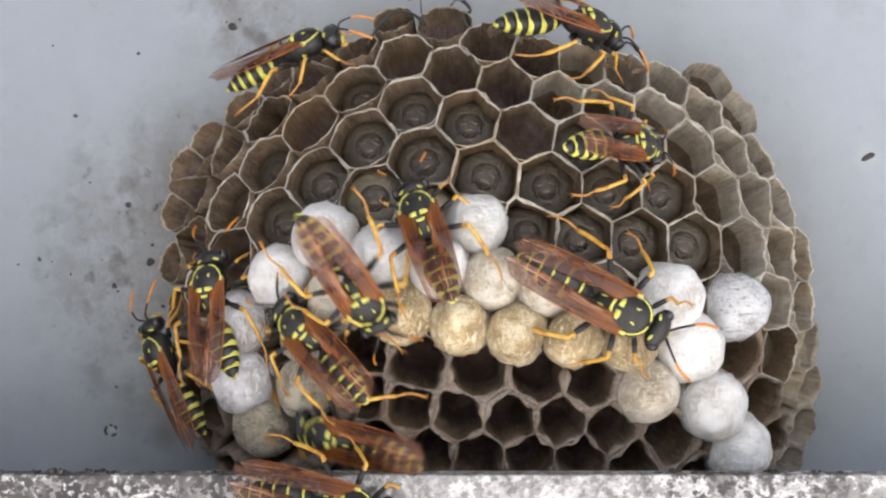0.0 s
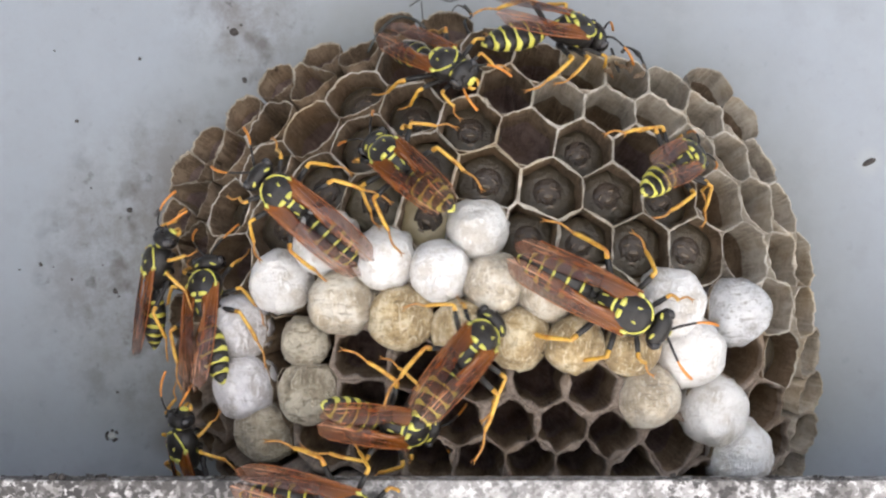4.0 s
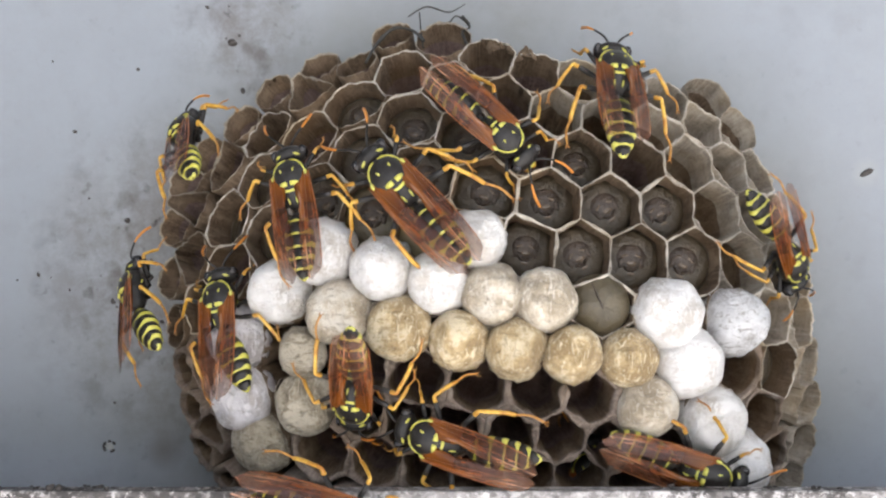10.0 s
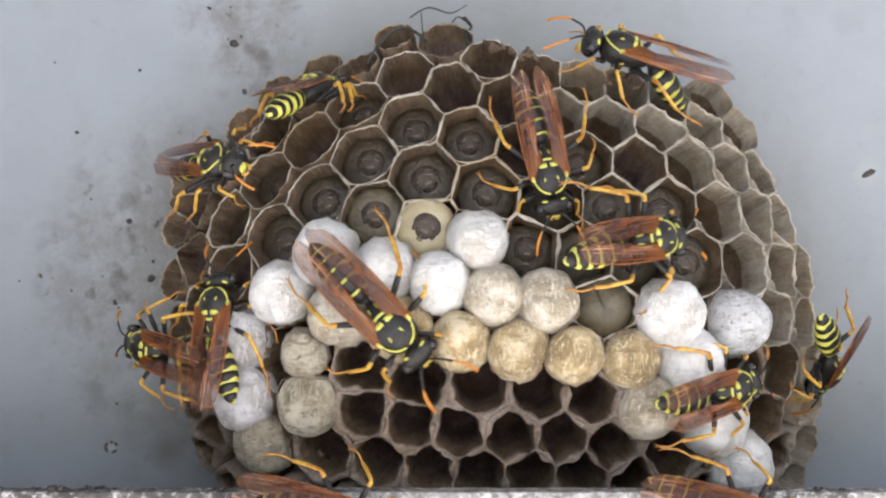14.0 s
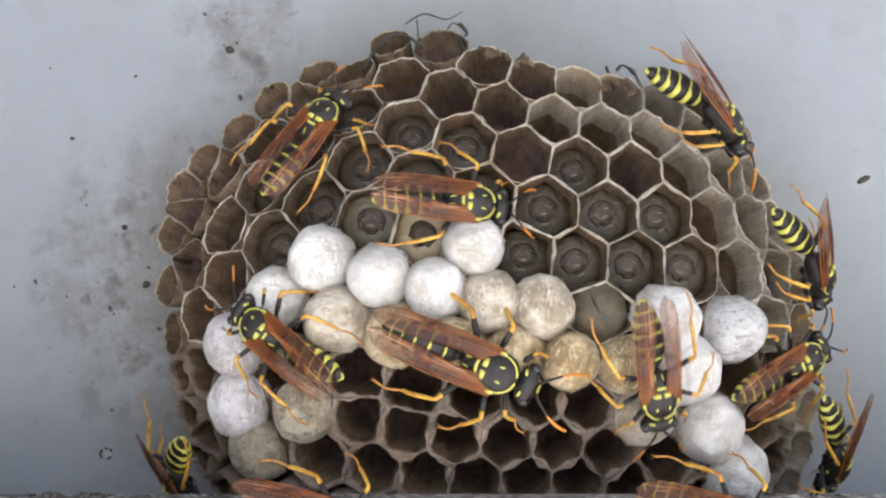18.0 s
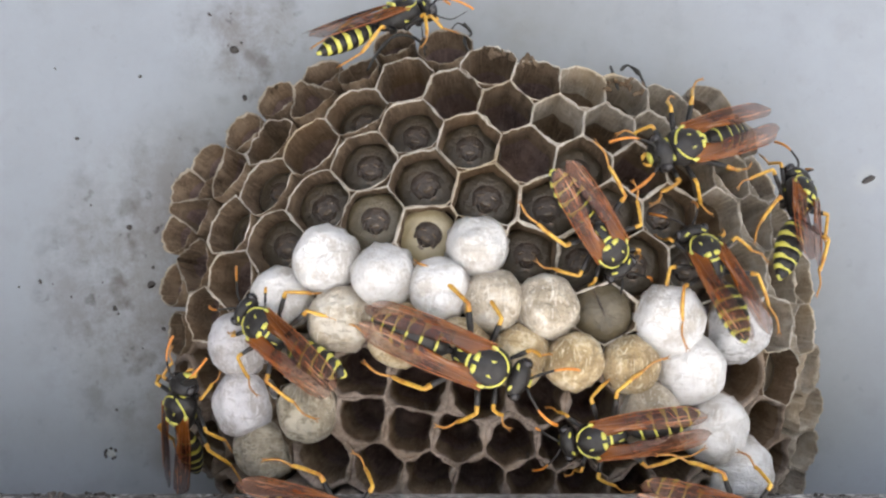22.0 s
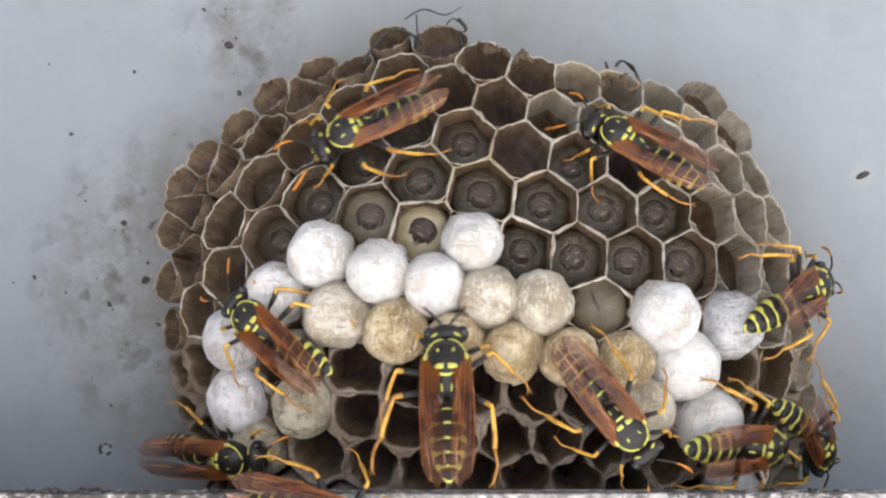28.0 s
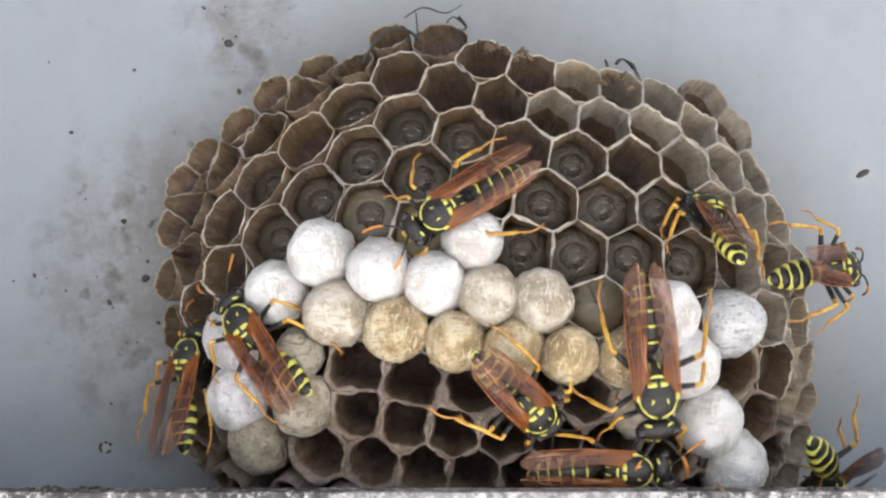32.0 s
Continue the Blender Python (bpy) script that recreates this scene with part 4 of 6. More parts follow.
for k in range(20):
    bm = bmesh.new()
    r = random.uniform(0.08, 0.26) if k else 0.45
    for q in range(4):
        blob((random.uniform(-1, 1) * r * 1.6, random.uniform(-0.4, 0.4) * r, random.uniform(0, 0.5) * r), (r * random.uniform(0.5, 1), r * 0.6, r * random.uniform(0.4, 0.7)), bm=bm, u=8, v=6)
    crumb = tagged(new("dirt_crumb", mesh_of(bm, "dirt_crumb", [M_DIRT])), "black dirt crumb on the ledge lip", "dirt", group="crumbs on the ledge")
    crumb.location = (-0.0325 if k == 0 else random.choice((random.uniform(-0.040, -0.014), random.uniform(0.018, 0.036))), -0.0335 + random.uniform(-0.0008, 0.0006), -0.0203)


def gait(root, rows):
    """Legs step as far as the body walks."""
    legs = [o for o in root.children if "gait" in o.keys()]
    pts = [(t, Vector((x, y, z)), rz) for t, x, y, z, _, _, rz in rows]
    out = {o: [] for o in legs}
    phase, last, step, t = 0.0, pts[0][1], 0.25, 0.0
    i = 0
    while t <= 32.0 + 1e-6:
        while i < len(pts) - 2 and pts[i + 1][0] < t:
            i += 1
        (ta, a, _), (tb, b, _) = pts[i], pts[i + 1]
        p = a.lerp(b, min(1, max(0, (t - ta) / max(tb - ta, 1e-6))))
        go = (p - last).length
        phase += min(1.9, go / 2.6)
        last = p
        for o in legs:
            g = o["gait"]
            off = math.pi if g in (0, 3, 4) else 0
            swing = 15 * math.sin(phase + off) * (1 if g % 2 else -1) + (g * 37 % 11 - 5) * 1.6
            out[o].append((t, swing, 7 * max(0, math.cos(phase + off)) if go > 0.3 else 0))
        t += step
    for o in legs:
        at = o.matrix_basis.translation.copy()
        keys, prev = [], None
        for n, (t, sw, up) in enumerate(out[o]):
            now = (round(sw, 1), round(up, 1))
            last_one = n == len(out[o]) - 1
            if prev != now or last_one or (not last_one and (round(out[o][n + 1][1], 1), round(out[o][n + 1][2], 1)) != now):
                keys.append((t, Matrix.Translation(at) @ pose(0, 0, 0, up * (1 if o["gait"] % 2 else -1), 0, sw)))
            prev = now
        walk(o, keys)


def travel(root, rows):
    walk(root, [(t, pose(x * MM, y * MM, z * MM, a, b, c)) for t, x, y, z, a, b, c in rows])
    gait(root, rows)


def open_wings(root, spans, wide):
    """Wings stand open during these spans of seconds, and lie folded else."""
    s = -1
    for o in root.children:
        if o.name.startswith("wing"):
            rest, rows = o.matrix_basis.copy(), []
            rows.append((0, rest))
            for a, z in spans:
                rows += [(a - 0.2, rest), (a, wing_pose(s, wide * 0.5, 10)), (a + 0.2, wing_pose(s, wide, 16)), (z - 0.2, wing_pose(s, wide - 4, 18))]
                if z < 31.9:
                    rows += [(z, wing_pose(s, wide * 0.4, 8)), (z + 0.2, rest)]
            if rows[-1][0] < 32:
                rows.append((32, rows[-1][1]))
            walk(o, rows)
            s = 1


def sway(root, rows):
    """The hind body bends down and aside: (second, droop, yaw)."""
    for o in root.children:
        if o.name.startswith("abdomen"):
            walk(o, [(t, tail_pose(d, y)) for t, d, y in rows])


def motions():
    sway(wasp_l2, [(0, 8, 8), (8.5, 12, 16), (14.5, 12, 16), (16.5, 14, -16), (18.3, 14, -16), (19.2, 8, 4), (27.5, 8, 0), (28.5, 14, -16), (31.0, 14, -16), (31.6, 8, 8), (32, 8, 8)])
    sway(wasp_tr, [(0, 20, 3), (3.5, 20, 3), (5.5, 8, 3), (10.5, 8, 3), (11, 38, 3), (14.5, 34, 3), (16.5, 22, 3), (20, 18, 3), (21, 6, 3), (28.6, 6, 3), (29.6, 34, 3), (32, 34, 3)])
    sway(wasp_v, [(0, 8, 8), (14, 8, 8), (16.5, 22, 8), (25.5, 20, 8), (27.5, 22, 8), (32, 22, 8)])
    sway(wasp_w1, [(0, 8, 6), (9, 8, 6), (10, 20, 6), (18, 20, 6), (23.5, 6, 4), (25.5, 6, 4), (28, 20, 6), (32, 20, 6)])
    sway(wasp_p1, [(0, 6, 17), (14.5, 6, 19), (16.5, 4, 12), (24, 4, 12), (25.5, 6, 13), (28, 4, 12), (30, 6, 13), (32, 5, 14)])
    open_wings(wasp_p5, [(30.5, 31.6)], 62)
    open_wings(wasp_v, [(24.6, 25.4)], 28)
    # the pale larva comes up to be fed and sinks back
    held = dict(fed)
    walk(cream, [(t, held[d]) for t, d in ((0, -1.9), (10.8, -1.9), (11.8, 0.35), (13, 0.5), (14.5, 0.35), (16.5, -0.7), (18, -0.7), (19, -1.6), (25.5, -1.6), (28, -1.9), (32, -1.9))])
    travel(wasp_p1, [
        (0, -20.6, -23.3, -7.7, -27, -67, 98),
        (1, -20.7, -23.3, -7.7, -22, -70, 93),
        (2, -21.3, -22.9, -7.5, -16, -71, 87),
        (3, -21.6, -22.5, -7.8, -17, -68, 87),
        (6, -21.1, -23.0, -7.5, -16, -67, 87),
        (7, -20.9, -23.0, -7.8, -16, -67, 87),
        (8, -19.8, -23.6, -7.7, -28, -63, 99),
        (9, -19.6, -23.6, -7.6, -26, -65, 98),
        (10, -19.5, -23.7, -7.8, -28, -63, 99),
        (11, -20.8, -23.0, -7.6, -19, -64, 90),
        (12, -21.2, -22.8, -7.7, -15, -62, 85),
        (13, -20.4, -23.4, -8.4, -15, -69, 87),
        (14, -20.4, -23.4, -8.3, -9, -69, 81),
        (14.5, -20.2, -23.4, -8.3, -13, -68, 84),
        (16.5, -13.6, -27.6, -8.1, -79, -34, 150),
        (17, -13.5, -27.7, -8.0, -78, -34, 150),
        (18, -13.3, -27.8, -8.1, -77, -34, 148),
        (19, -13.6, -27.6, -7.8, -80, -34, 152),
        (20, -13.5, -27.7, -7.9, -77, -34, 148),
        (21, -13.5, -27.7, -7.9, -77, -34, 148),
        (22, -13.4, -27.8, -8.0, -77, -33, 147),
        (22.5, -13.4, -27.8, -8.0, -77, -33, 147),
        (23, -13.8, -27.5, -7.7, -81, -33, 153),
        (23.5, -13.8, -27.5, -7.7, -81, -32, 152),
        (24, -13.8, -27.5, -7.8, -80, -32, 152),
        (25, -13.8, -27.5, -7.7, -80, -32, 152),
        (25.5, -13.8, -27.5, -7.7, -80, -32, 152),
        (28, -14.0, -27.5, -7.9, -76, -35, 145),
        (29, -14.5, -27.1, -8.3, -80, -34, 150),
        (30, -14.0, -27.3, -8.8, -83, -32, 155),
        (31, -15.9, -26.2, -9.8, -73, -45, 143),
        (32, -15.4, -26.6, -8.9, -71, -48, 142),
    ])
    travel(wasp_b, [
        (0, -25.0, -18.5, -13.2, -120, -68, 166),
        (1, -25.0, -18.5, -13.0, -119, -68, 165),
        (2, -25.1, -18.5, -11.4, -117, -74, 165),
        (2.5, -25.8, -18.7, -9.1, -115, -80, 154),
        (3, -26.4, -18.9, -7.0, -89, -86, 120),
        (3.5, -26.0, -20.9, -5.9, 97, -51, -70),
        (4.5, -25.2, -20.9, -2.8, -5, -72, 34),
        (5.5, -24.3, -20.8, 0.3, -46, -31, 77),
        (6, -24.1, -20.5, 0.9, -39, -40, 73),
        (7, -24.5, -20.3, 0.2, -30, -46, 64),
        (8, -23.8, -20.0, 4.3, -23, -51, 55),
        (9, -23.8, -20.3, 4.3, -25, -43, 57),
        (9.5, -24.3, -20.6, 5.7, -35, -38, 68),
        (10, -23.0, -20.5, 8.9, -52, -30, 98),
        (10.3, -21.8, -20.6, 10.1, -34, -34, 74),
        (10.6, -21.0, -21.5, 12.5, -32, -7, 67),
        (11, -21.3, -21.7, 12.1, -34, -3, 66),
        (11.3, -21.2, -22.1, 11.9, -55, 17, 73),
        (11.6, -20.5, -21.5, 12.1, -62, 24, 94),
        (11.7, -21.0, -21.6, 12.0, -26, 56, 163),
        (11.8, -21.5, -21.6, 11.8, 26, 34, -113),
        (12, -21.8, -20.6, 11.7, 8, 47, -135),
        (12.5, -23.2, -20.1, 9.7, -60, 44, 134),
        (13, -25.4, -19.1, 4.7, -20, 66, -171),
        (13.5, -24.8, -20.8, 8.7, -69, 30, 111),
        (13.67, -23.7, -20.8, 8.2, -45, 76, 157),
        (13.83, -22.6, -20.9, 7.7, 67, 50, -69),
        (14, -21.4, -20.9, 7.2, 61, 3, -46),
        (14.5, -21.2, -21.0, 8.5, 59, 6, -49),
        (15.5, -14.5, -24.0, 7.4, 69, 6, -9),
        (16.5, -7.8, -27.0, 6.2, 77, -0, 29),
        (17, -5.4, -26.9, 5.3, 81, 1, -3),
        (18, 0.1, -29.3, 4.6, 84, 6, 23),
        (18.5, 4.4, -29.8, 5.0, 83, 3, 31),
        (19, 6.4, -30.4, 3.7, 83, -3, 0),
        (19.5, 9.0, -29.7, 5.0, 59, -29, 43),
        (20, 9.9, -28.9, 6.4, 60, -32, 39),
        (20.5, 10.5, -29.7, 5.0, 86, 8, 38),
        (21, 10.5, -29.7, 5.0, 91, 15, 40),
        (21.5, 12.0, -30.2, 3.6, 109, 30, 49),
        (22, 12.5, -29.8, 3.1, 118, 46, 45),
        (22.5, 11.7, -30.0, 4.3, 152, 52, 73),
        (23, 11.8, -28.9, 2.4, -34, 86, -120),
        (23.5, 9.9, -32.5, -1.3, 137, 44, 61),
        (24, 11.3, -31.4, -7.2, 88, -4, 26),
        (24.5, 12.8, -32.7, -5.7, 140, 50, 61),
        (25, 9.8, -31.6, -9.7, 125, 48, 44),
        (25.5, 8.8, -32.3, -10.0, 126, 30, 56),
        (27.5, 11.9, -31.7, -11.3, 165, 53, 80),
        (28, 14.6, -31.8, -13.3, 91, 52, 3),
        (28.3, 15.8, -30.4, -13.3, 105, 39, 25),
        (28.6, 14.1, -32.6, -12.3, 106, 26, 34),
        (29, 16.3, -31.0, -12.8, 90, -6, 29),
        (29.3, 20.0, -30.2, -8.2, 93, -51, 4),
        (29.6, 21.8, -28.9, -7.1, 58, -52, 47),
        (30, 23.4, -27.6, -2.5, 27, -59, 76),
        (30.3, 24.3, -27.3, -1.0, 33, -39, 77),
        (30.6, 24.4, -27.3, -0.4, 22, -32, 88),
        (31, 24.8, -27.0, 0.4, 11, -27, 96),
        (32, 24.5, -27.2, 0.7, 12, -23, 96),
    ])
    travel(wasp_q, [
        (0, 13.3, -31.2, -5.6, 88, 28, 1),
        (1, 13.3, -31.2, -5.2, 88, 27, 1),
        (2, 13.3, -31.2, -5.3, 88, 27, 1),
        (3, 13.3, -31.2, -5.2, 88, 27, 1),
        (6, 13.2, -31.1, -5.0, 87, 28, 1),
        (7, 13.4, -30.6, -4.3, 87, 29, 1),
        (7.5, 13.5, -30.9, -5.1, 87, 31, 1),
        (7.75, 13.6, -29.7, -4.2, 82, 77, -5),
        (8, 13.5, -30.3, -3.4, -88, 57, -176),
        (8.5, 16.0, -34.0, -3.2, -103, 19, 144),
        (8.75, 14.2, -30.1, -2.2, -89, -12, 163),
        (9, 11.8, -29.6, -1.1, -85, -46, 180),
        (9.5, 4.0, -31.7, -3.4, -88, -11, 180),
        (10, -2.1, -29.1, 3.6, -67, -43, 150),
        (10.5, -1.7, -29.6, 3.3, -75, -32, 160),
        (11, -1.0, -29.7, 2.7, -76, -18, 153),
        (11.5, -1.4, -33.1, 1.4, -110, 37, 140),
        (12, -6.0, -30.7, -4.1, -119, 44, 133),
        (12.5, -8.6, -29.6, -5.6, -117, 47, 136),
        (13, -11.5, -29.3, -9.5, -85, 71, 175),
        (13.5, -10.0, -29.3, -7.0, -112, 40, 138),
        (13.75, -8.0, -29.2, -6.0, 179, 77, 78),
        (14, -6.0, -29.7, -5.0, 89, 45, -4),
        (14.5, -3.6, -31.2, -6.3, 136, 47, 52),
        (16.5, 0.5, -33.3, -8.3, 100, 19, 27),
        (17, 2.2, -31.2, -8.8, 90, 21, -1),
        (18, 2.3, -31.0, -8.8, 90, 22, -1),
        (19, 2.0, -31.2, -8.5, 90, 21, -1),
        (20, 1.6, -31.2, -8.4, 90, 19, -1),
        (21, 1.6, -31.2, -8.4, 90, 20, -1),
        (22, 1.2, -31.1, -8.3, 90, 22, -1),
        (22.5, -0.7, -31.2, -7.9, 109, 33, 31),
        (23, 1.6, -31.7, -7.5, 164, 56, 75),
        (23.5, 2.1, -32.3, -6.5, 147, 39, 67),
        (24, 0.7, -31.4, -9.1, 179, 63, 88),
        (24.5, 0.2, -31.6, -8.6, -126, 44, 132),
        (25, -2.2, -31.0, -9.1, 132, 54, 45),
        (25.5, -2.0, -31.9, -9.2, 125, 31, 51),
        (27.5, -1.3, -31.1, -11.0, 94, 7, 24),
        (27.75, -0.2, -33.2, -12.0, 64, -34, 36),
        (28, 0.9, -34.5, -13.1, -4, -53, 91),
        (28.3, -3.7, -31.5, -7.9, -64, -54, 145),
        (28.6, -4.4, -31.1, -3.9, -72, -31, 146),
        (29, -8.2, -30.2, -0.2, -86, -22, 172),
        (29.3, -6.5, -29.7, 0.0, -79, -18, 157),
        (29.6, -5.6, -29.3, 0.4, -82, -10, 161),
        (30, -2.8, -31.7, 0.1, -115, 46, 140),
        (30.3, 0.7, -32.4, -3.8, 160, 65, 70),
        (30.6, 8.4, -34.0, -5.1, 121, 40, 45),
        (31, 13.5, -31.5, -8.7, 90, 1, 1),
        (31.3, 14.2, -31.5, -7.0, 100, 23, 30),
        (31.6, 17.2, -31.9, -6.7, 124, 45, 50),
        (32, 18.2, -29.8, -9.8, 87, 85, 3),
    ])
    travel(wasp_p5, [
        (0, -10.1, -29.3, -10.2, -73, -38, 144),
        (0.5, -11.3, -29.7, -3.8, -43, -51, 118),
        (1, -11.7, -27.9, 3.3, -70, -51, 151),
        (1.5, -12.5, -27.5, 3.2, -71, -40, 149),
        (2, -12.0, -29.3, 1.9, -86, -33, 172),
        (3, -12.1, -29.1, 2.2, -86, -34, 172),
        (3.5, -12.1, -29.1, 2.2, -86, -35, 172),
        (5.5, -11.9, -28.7, 3.2, -85, -58, 168),
        (6, -11.9, -28.5, 4.0, -84, -59, 167),
        (7, -12.3, -27.5, 3.7, -50, -63, 128),
        (8, -12.4, -27.4, 3.5, -50, -63, 128),
        (9, -12.4, -27.6, 3.2, -45, -68, 124),
        (10, -12.4, -27.3, 3.2, -34, -65, 112),
        (11, -12.9, -27.0, 2.7, -36, -64, 114),
        (11.5, -13.9, -25.7, 3.2, -32, -61, 108),
        (12, -15.1, -22.3, 6.7, -38, -62, 115),
        (12.5, -16.2, -19.5, 10.5, -4, -52, 68),
        (13, -14.4, -20.5, 12.6, 10, -15, 51),
        (13.5, -13.3, -20.6, 12.4, 12, -15, 59),
        (14, -12.9, -20.9, 13.0, -3, -14, 68),
        (14.5, -12.6, -21.0, 13.2, -5, -14, 70),
        (16.5, -12.7, -20.6, 13.0, -19, -26, 85),
        (17, -12.7, -20.6, 12.9, -21, -26, 88),
        (17.5, -13.4, -20.9, 10.3, -3, -59, 80),
        (18, -12.2, -21.7, 10.1, 43, -48, 37),
        (18.5, -11.3, -22.7, 10.1, 33, -35, 51),
        (19, -11.7, -18.6, 13.2, 63, -56, 7),
        (19.5, -11.0, -19.9, 14.9, -2, -40, 70),
        (20, -10.7, -19.4, 16.4, -20, -54, 88),
        (20.5, -11.1, -20.2, 17.1, -25, -34, 90),
        (21, -11.3, -20.1, 18.3, -30, -36, 97),
        (21.5, -8.4, -20.6, 19.7, 2, -18, 49),
        (22, -5.7, -19.8, 20.5, 17, -20, 25),
        (23, -5.2, -18.9, 20.3, 20, -18, 18),
        (24, -4.9, -19.9, 20.1, 17, -15, 26),
        (24.5, -3.2, -21.0, 19.2, 36, 9, -43),
        (25, -2.7, -20.3, 18.7, 40, 27, -40),
        (25.5, -0.9, -21.2, 17.5, 32, 27, -63),
        (26.5, -1.5, -22.8, 15.5, 0, 77, -106),
        (27.5, -2.2, -24.4, 13.4, -119, 45, 124),
        (28, -5.9, -23.3, 11.3, -74, 26, -180),
        (28.3, -11.1, -23.3, 9.2, -83, 17, 147),
        (28.6, -14.9, -22.8, 6.7, -99, 30, 129),
        (29, -17.4, -19.9, 6.1, -74, 36, 177),
        (29.15, -20.6, -20.4, 3.5, -26, 57, -151),
        (29.3, -23.7, -21.0, 0.9, 40, 49, -100),
        (29.6, -24.5, -21.2, -1.4, 51, 46, -92),
        (29.8, -20.0, -22.4, 1.2, 78, 15, -26),
        (30, -15.5, -23.5, 3.9, 65, -20, 25),
        (30.3, -11.9, -31.1, 1.3, 83, 4, 53),
        (30.45, -12.2, -31.8, 1.0, 119, 20, 57),
        (30.6, -12.6, -31.7, 0.7, 161, 29, 71),
        (31, -4.1, -30.7, -10.7, 138, 62, 47),
        (31.3, -4.8, -30.5, -18.5, 177, 41, 82),
        (31.6, -4.9, -18.1, -28.8, 90, 87, 0),
        (32, -4.8, -18.1, -31.0, 90, 87, 0),
    ])
    travel(wasp_s, [
        (0, -0.9, -31.0, -1.2, -34, -51, 116),
        (0.5, -0.6, -30.5, 1.7, -27, -51, 111),
        (1, -0.1, -30.4, 3.0, -29, -44, 111),
        (1.5, 1.2, -30.6, 2.5, -42, -42, 122),
        (2, 1.1, -30.1, 2.4, -55, -54, 140),
        (2.5, -1.1, -29.9, 3.5, -47, -41, 126),
        (3, -3.2, -28.3, 6.2, -60, -31, 137),
        (3.5, -3.0, -28.7, 5.8, -57, -28, 132),
        (5.5, -1.0, -29.9, 3.4, -51, -41, 131),
        (6, -0.8, -28.5, 4.4, -82, 5, 179),
        (6.5, -0.6, -28.1, 7.2, -117, 53, 137),
        (7, -1.3, -27.4, 6.2, 4, 85, -90),
        (7.5, -1.5, -32.0, 2.7, -147, 67, 116),
        (8, -4.2, -30.1, -2.5, -84, 52, -180),
        (8.5, -3.9, -31.2, -5.0, -121, 39, 130),
        (9, -5.6, -31.5, -8.1, -134, 32, 114),
        (9.5, -5.5, -30.9, -8.3, -127, 46, 129),
        (10, -7.2, -31.0, -10.3, -168, 44, 92),
        (10.5, -8.1, -30.7, -9.9, -137, 36, 112),
        (11, -12.2, -29.6, -10.1, -87, 42, 175),
        (11.5, -9.4, -30.2, -12.3, -165, 41, 93),
        (12, -8.7, -30.1, -15.6, 177, 36, 80),
        (12.5, -10.2, -29.3, -17.1, -177, 31, 83),
        (13, -8.9, -29.1, -20.0, -173, 27, 85),
        (14, -9.4, -18.1, -26.0, 90, 63, 0),
        (14.5, -8.1, -18.1, -30.4, 90, 67, 0),
        (16.5, -7.7, -18.1, -32.2, 90, 67, 0),
        (20.17, -7.4, -18.1, -32.7, 90, 11, 0),
        (23.83, -7.1, -18.1, -33.3, 90, -45, 0),
        (27.5, -6.7, -18.1, -33.9, -90, -79, 180),
        (28.3, -6.3, -18.1, -28.9, -90, -84, 180),
        (28.6, -4.9, -30.4, -20.2, -23, -41, 98),
        (29, -5.0, -31.2, -15.2, -20, -44, 99),
        (29.3, -6.1, -30.8, -16.5, -46, -36, 112),
        (29.6, -5.8, -30.3, -16.9, -79, -22, 136),
        (30, -4.1, -30.6, -16.5, -81, -21, 142),
        (30.3, -2.3, -31.6, -15.6, -35, -40, 109),
        (30.6, -3.0, -33.4, -14.1, -24, -45, 103),
        (30.8, 0.4, -33.5, -13.6, 42, -46, 51),
        (31, 3.9, -31.4, -13.4, 83, -17, 26),
        (31.3, 4.5, -32.5, -11.2, 115, 20, 53),
        (31.6, 5.2, -32.5, -11.0, 122, 25, 55),
        (32, 6.2, -32.0, -11.6, 124, 35, 49),
    ])
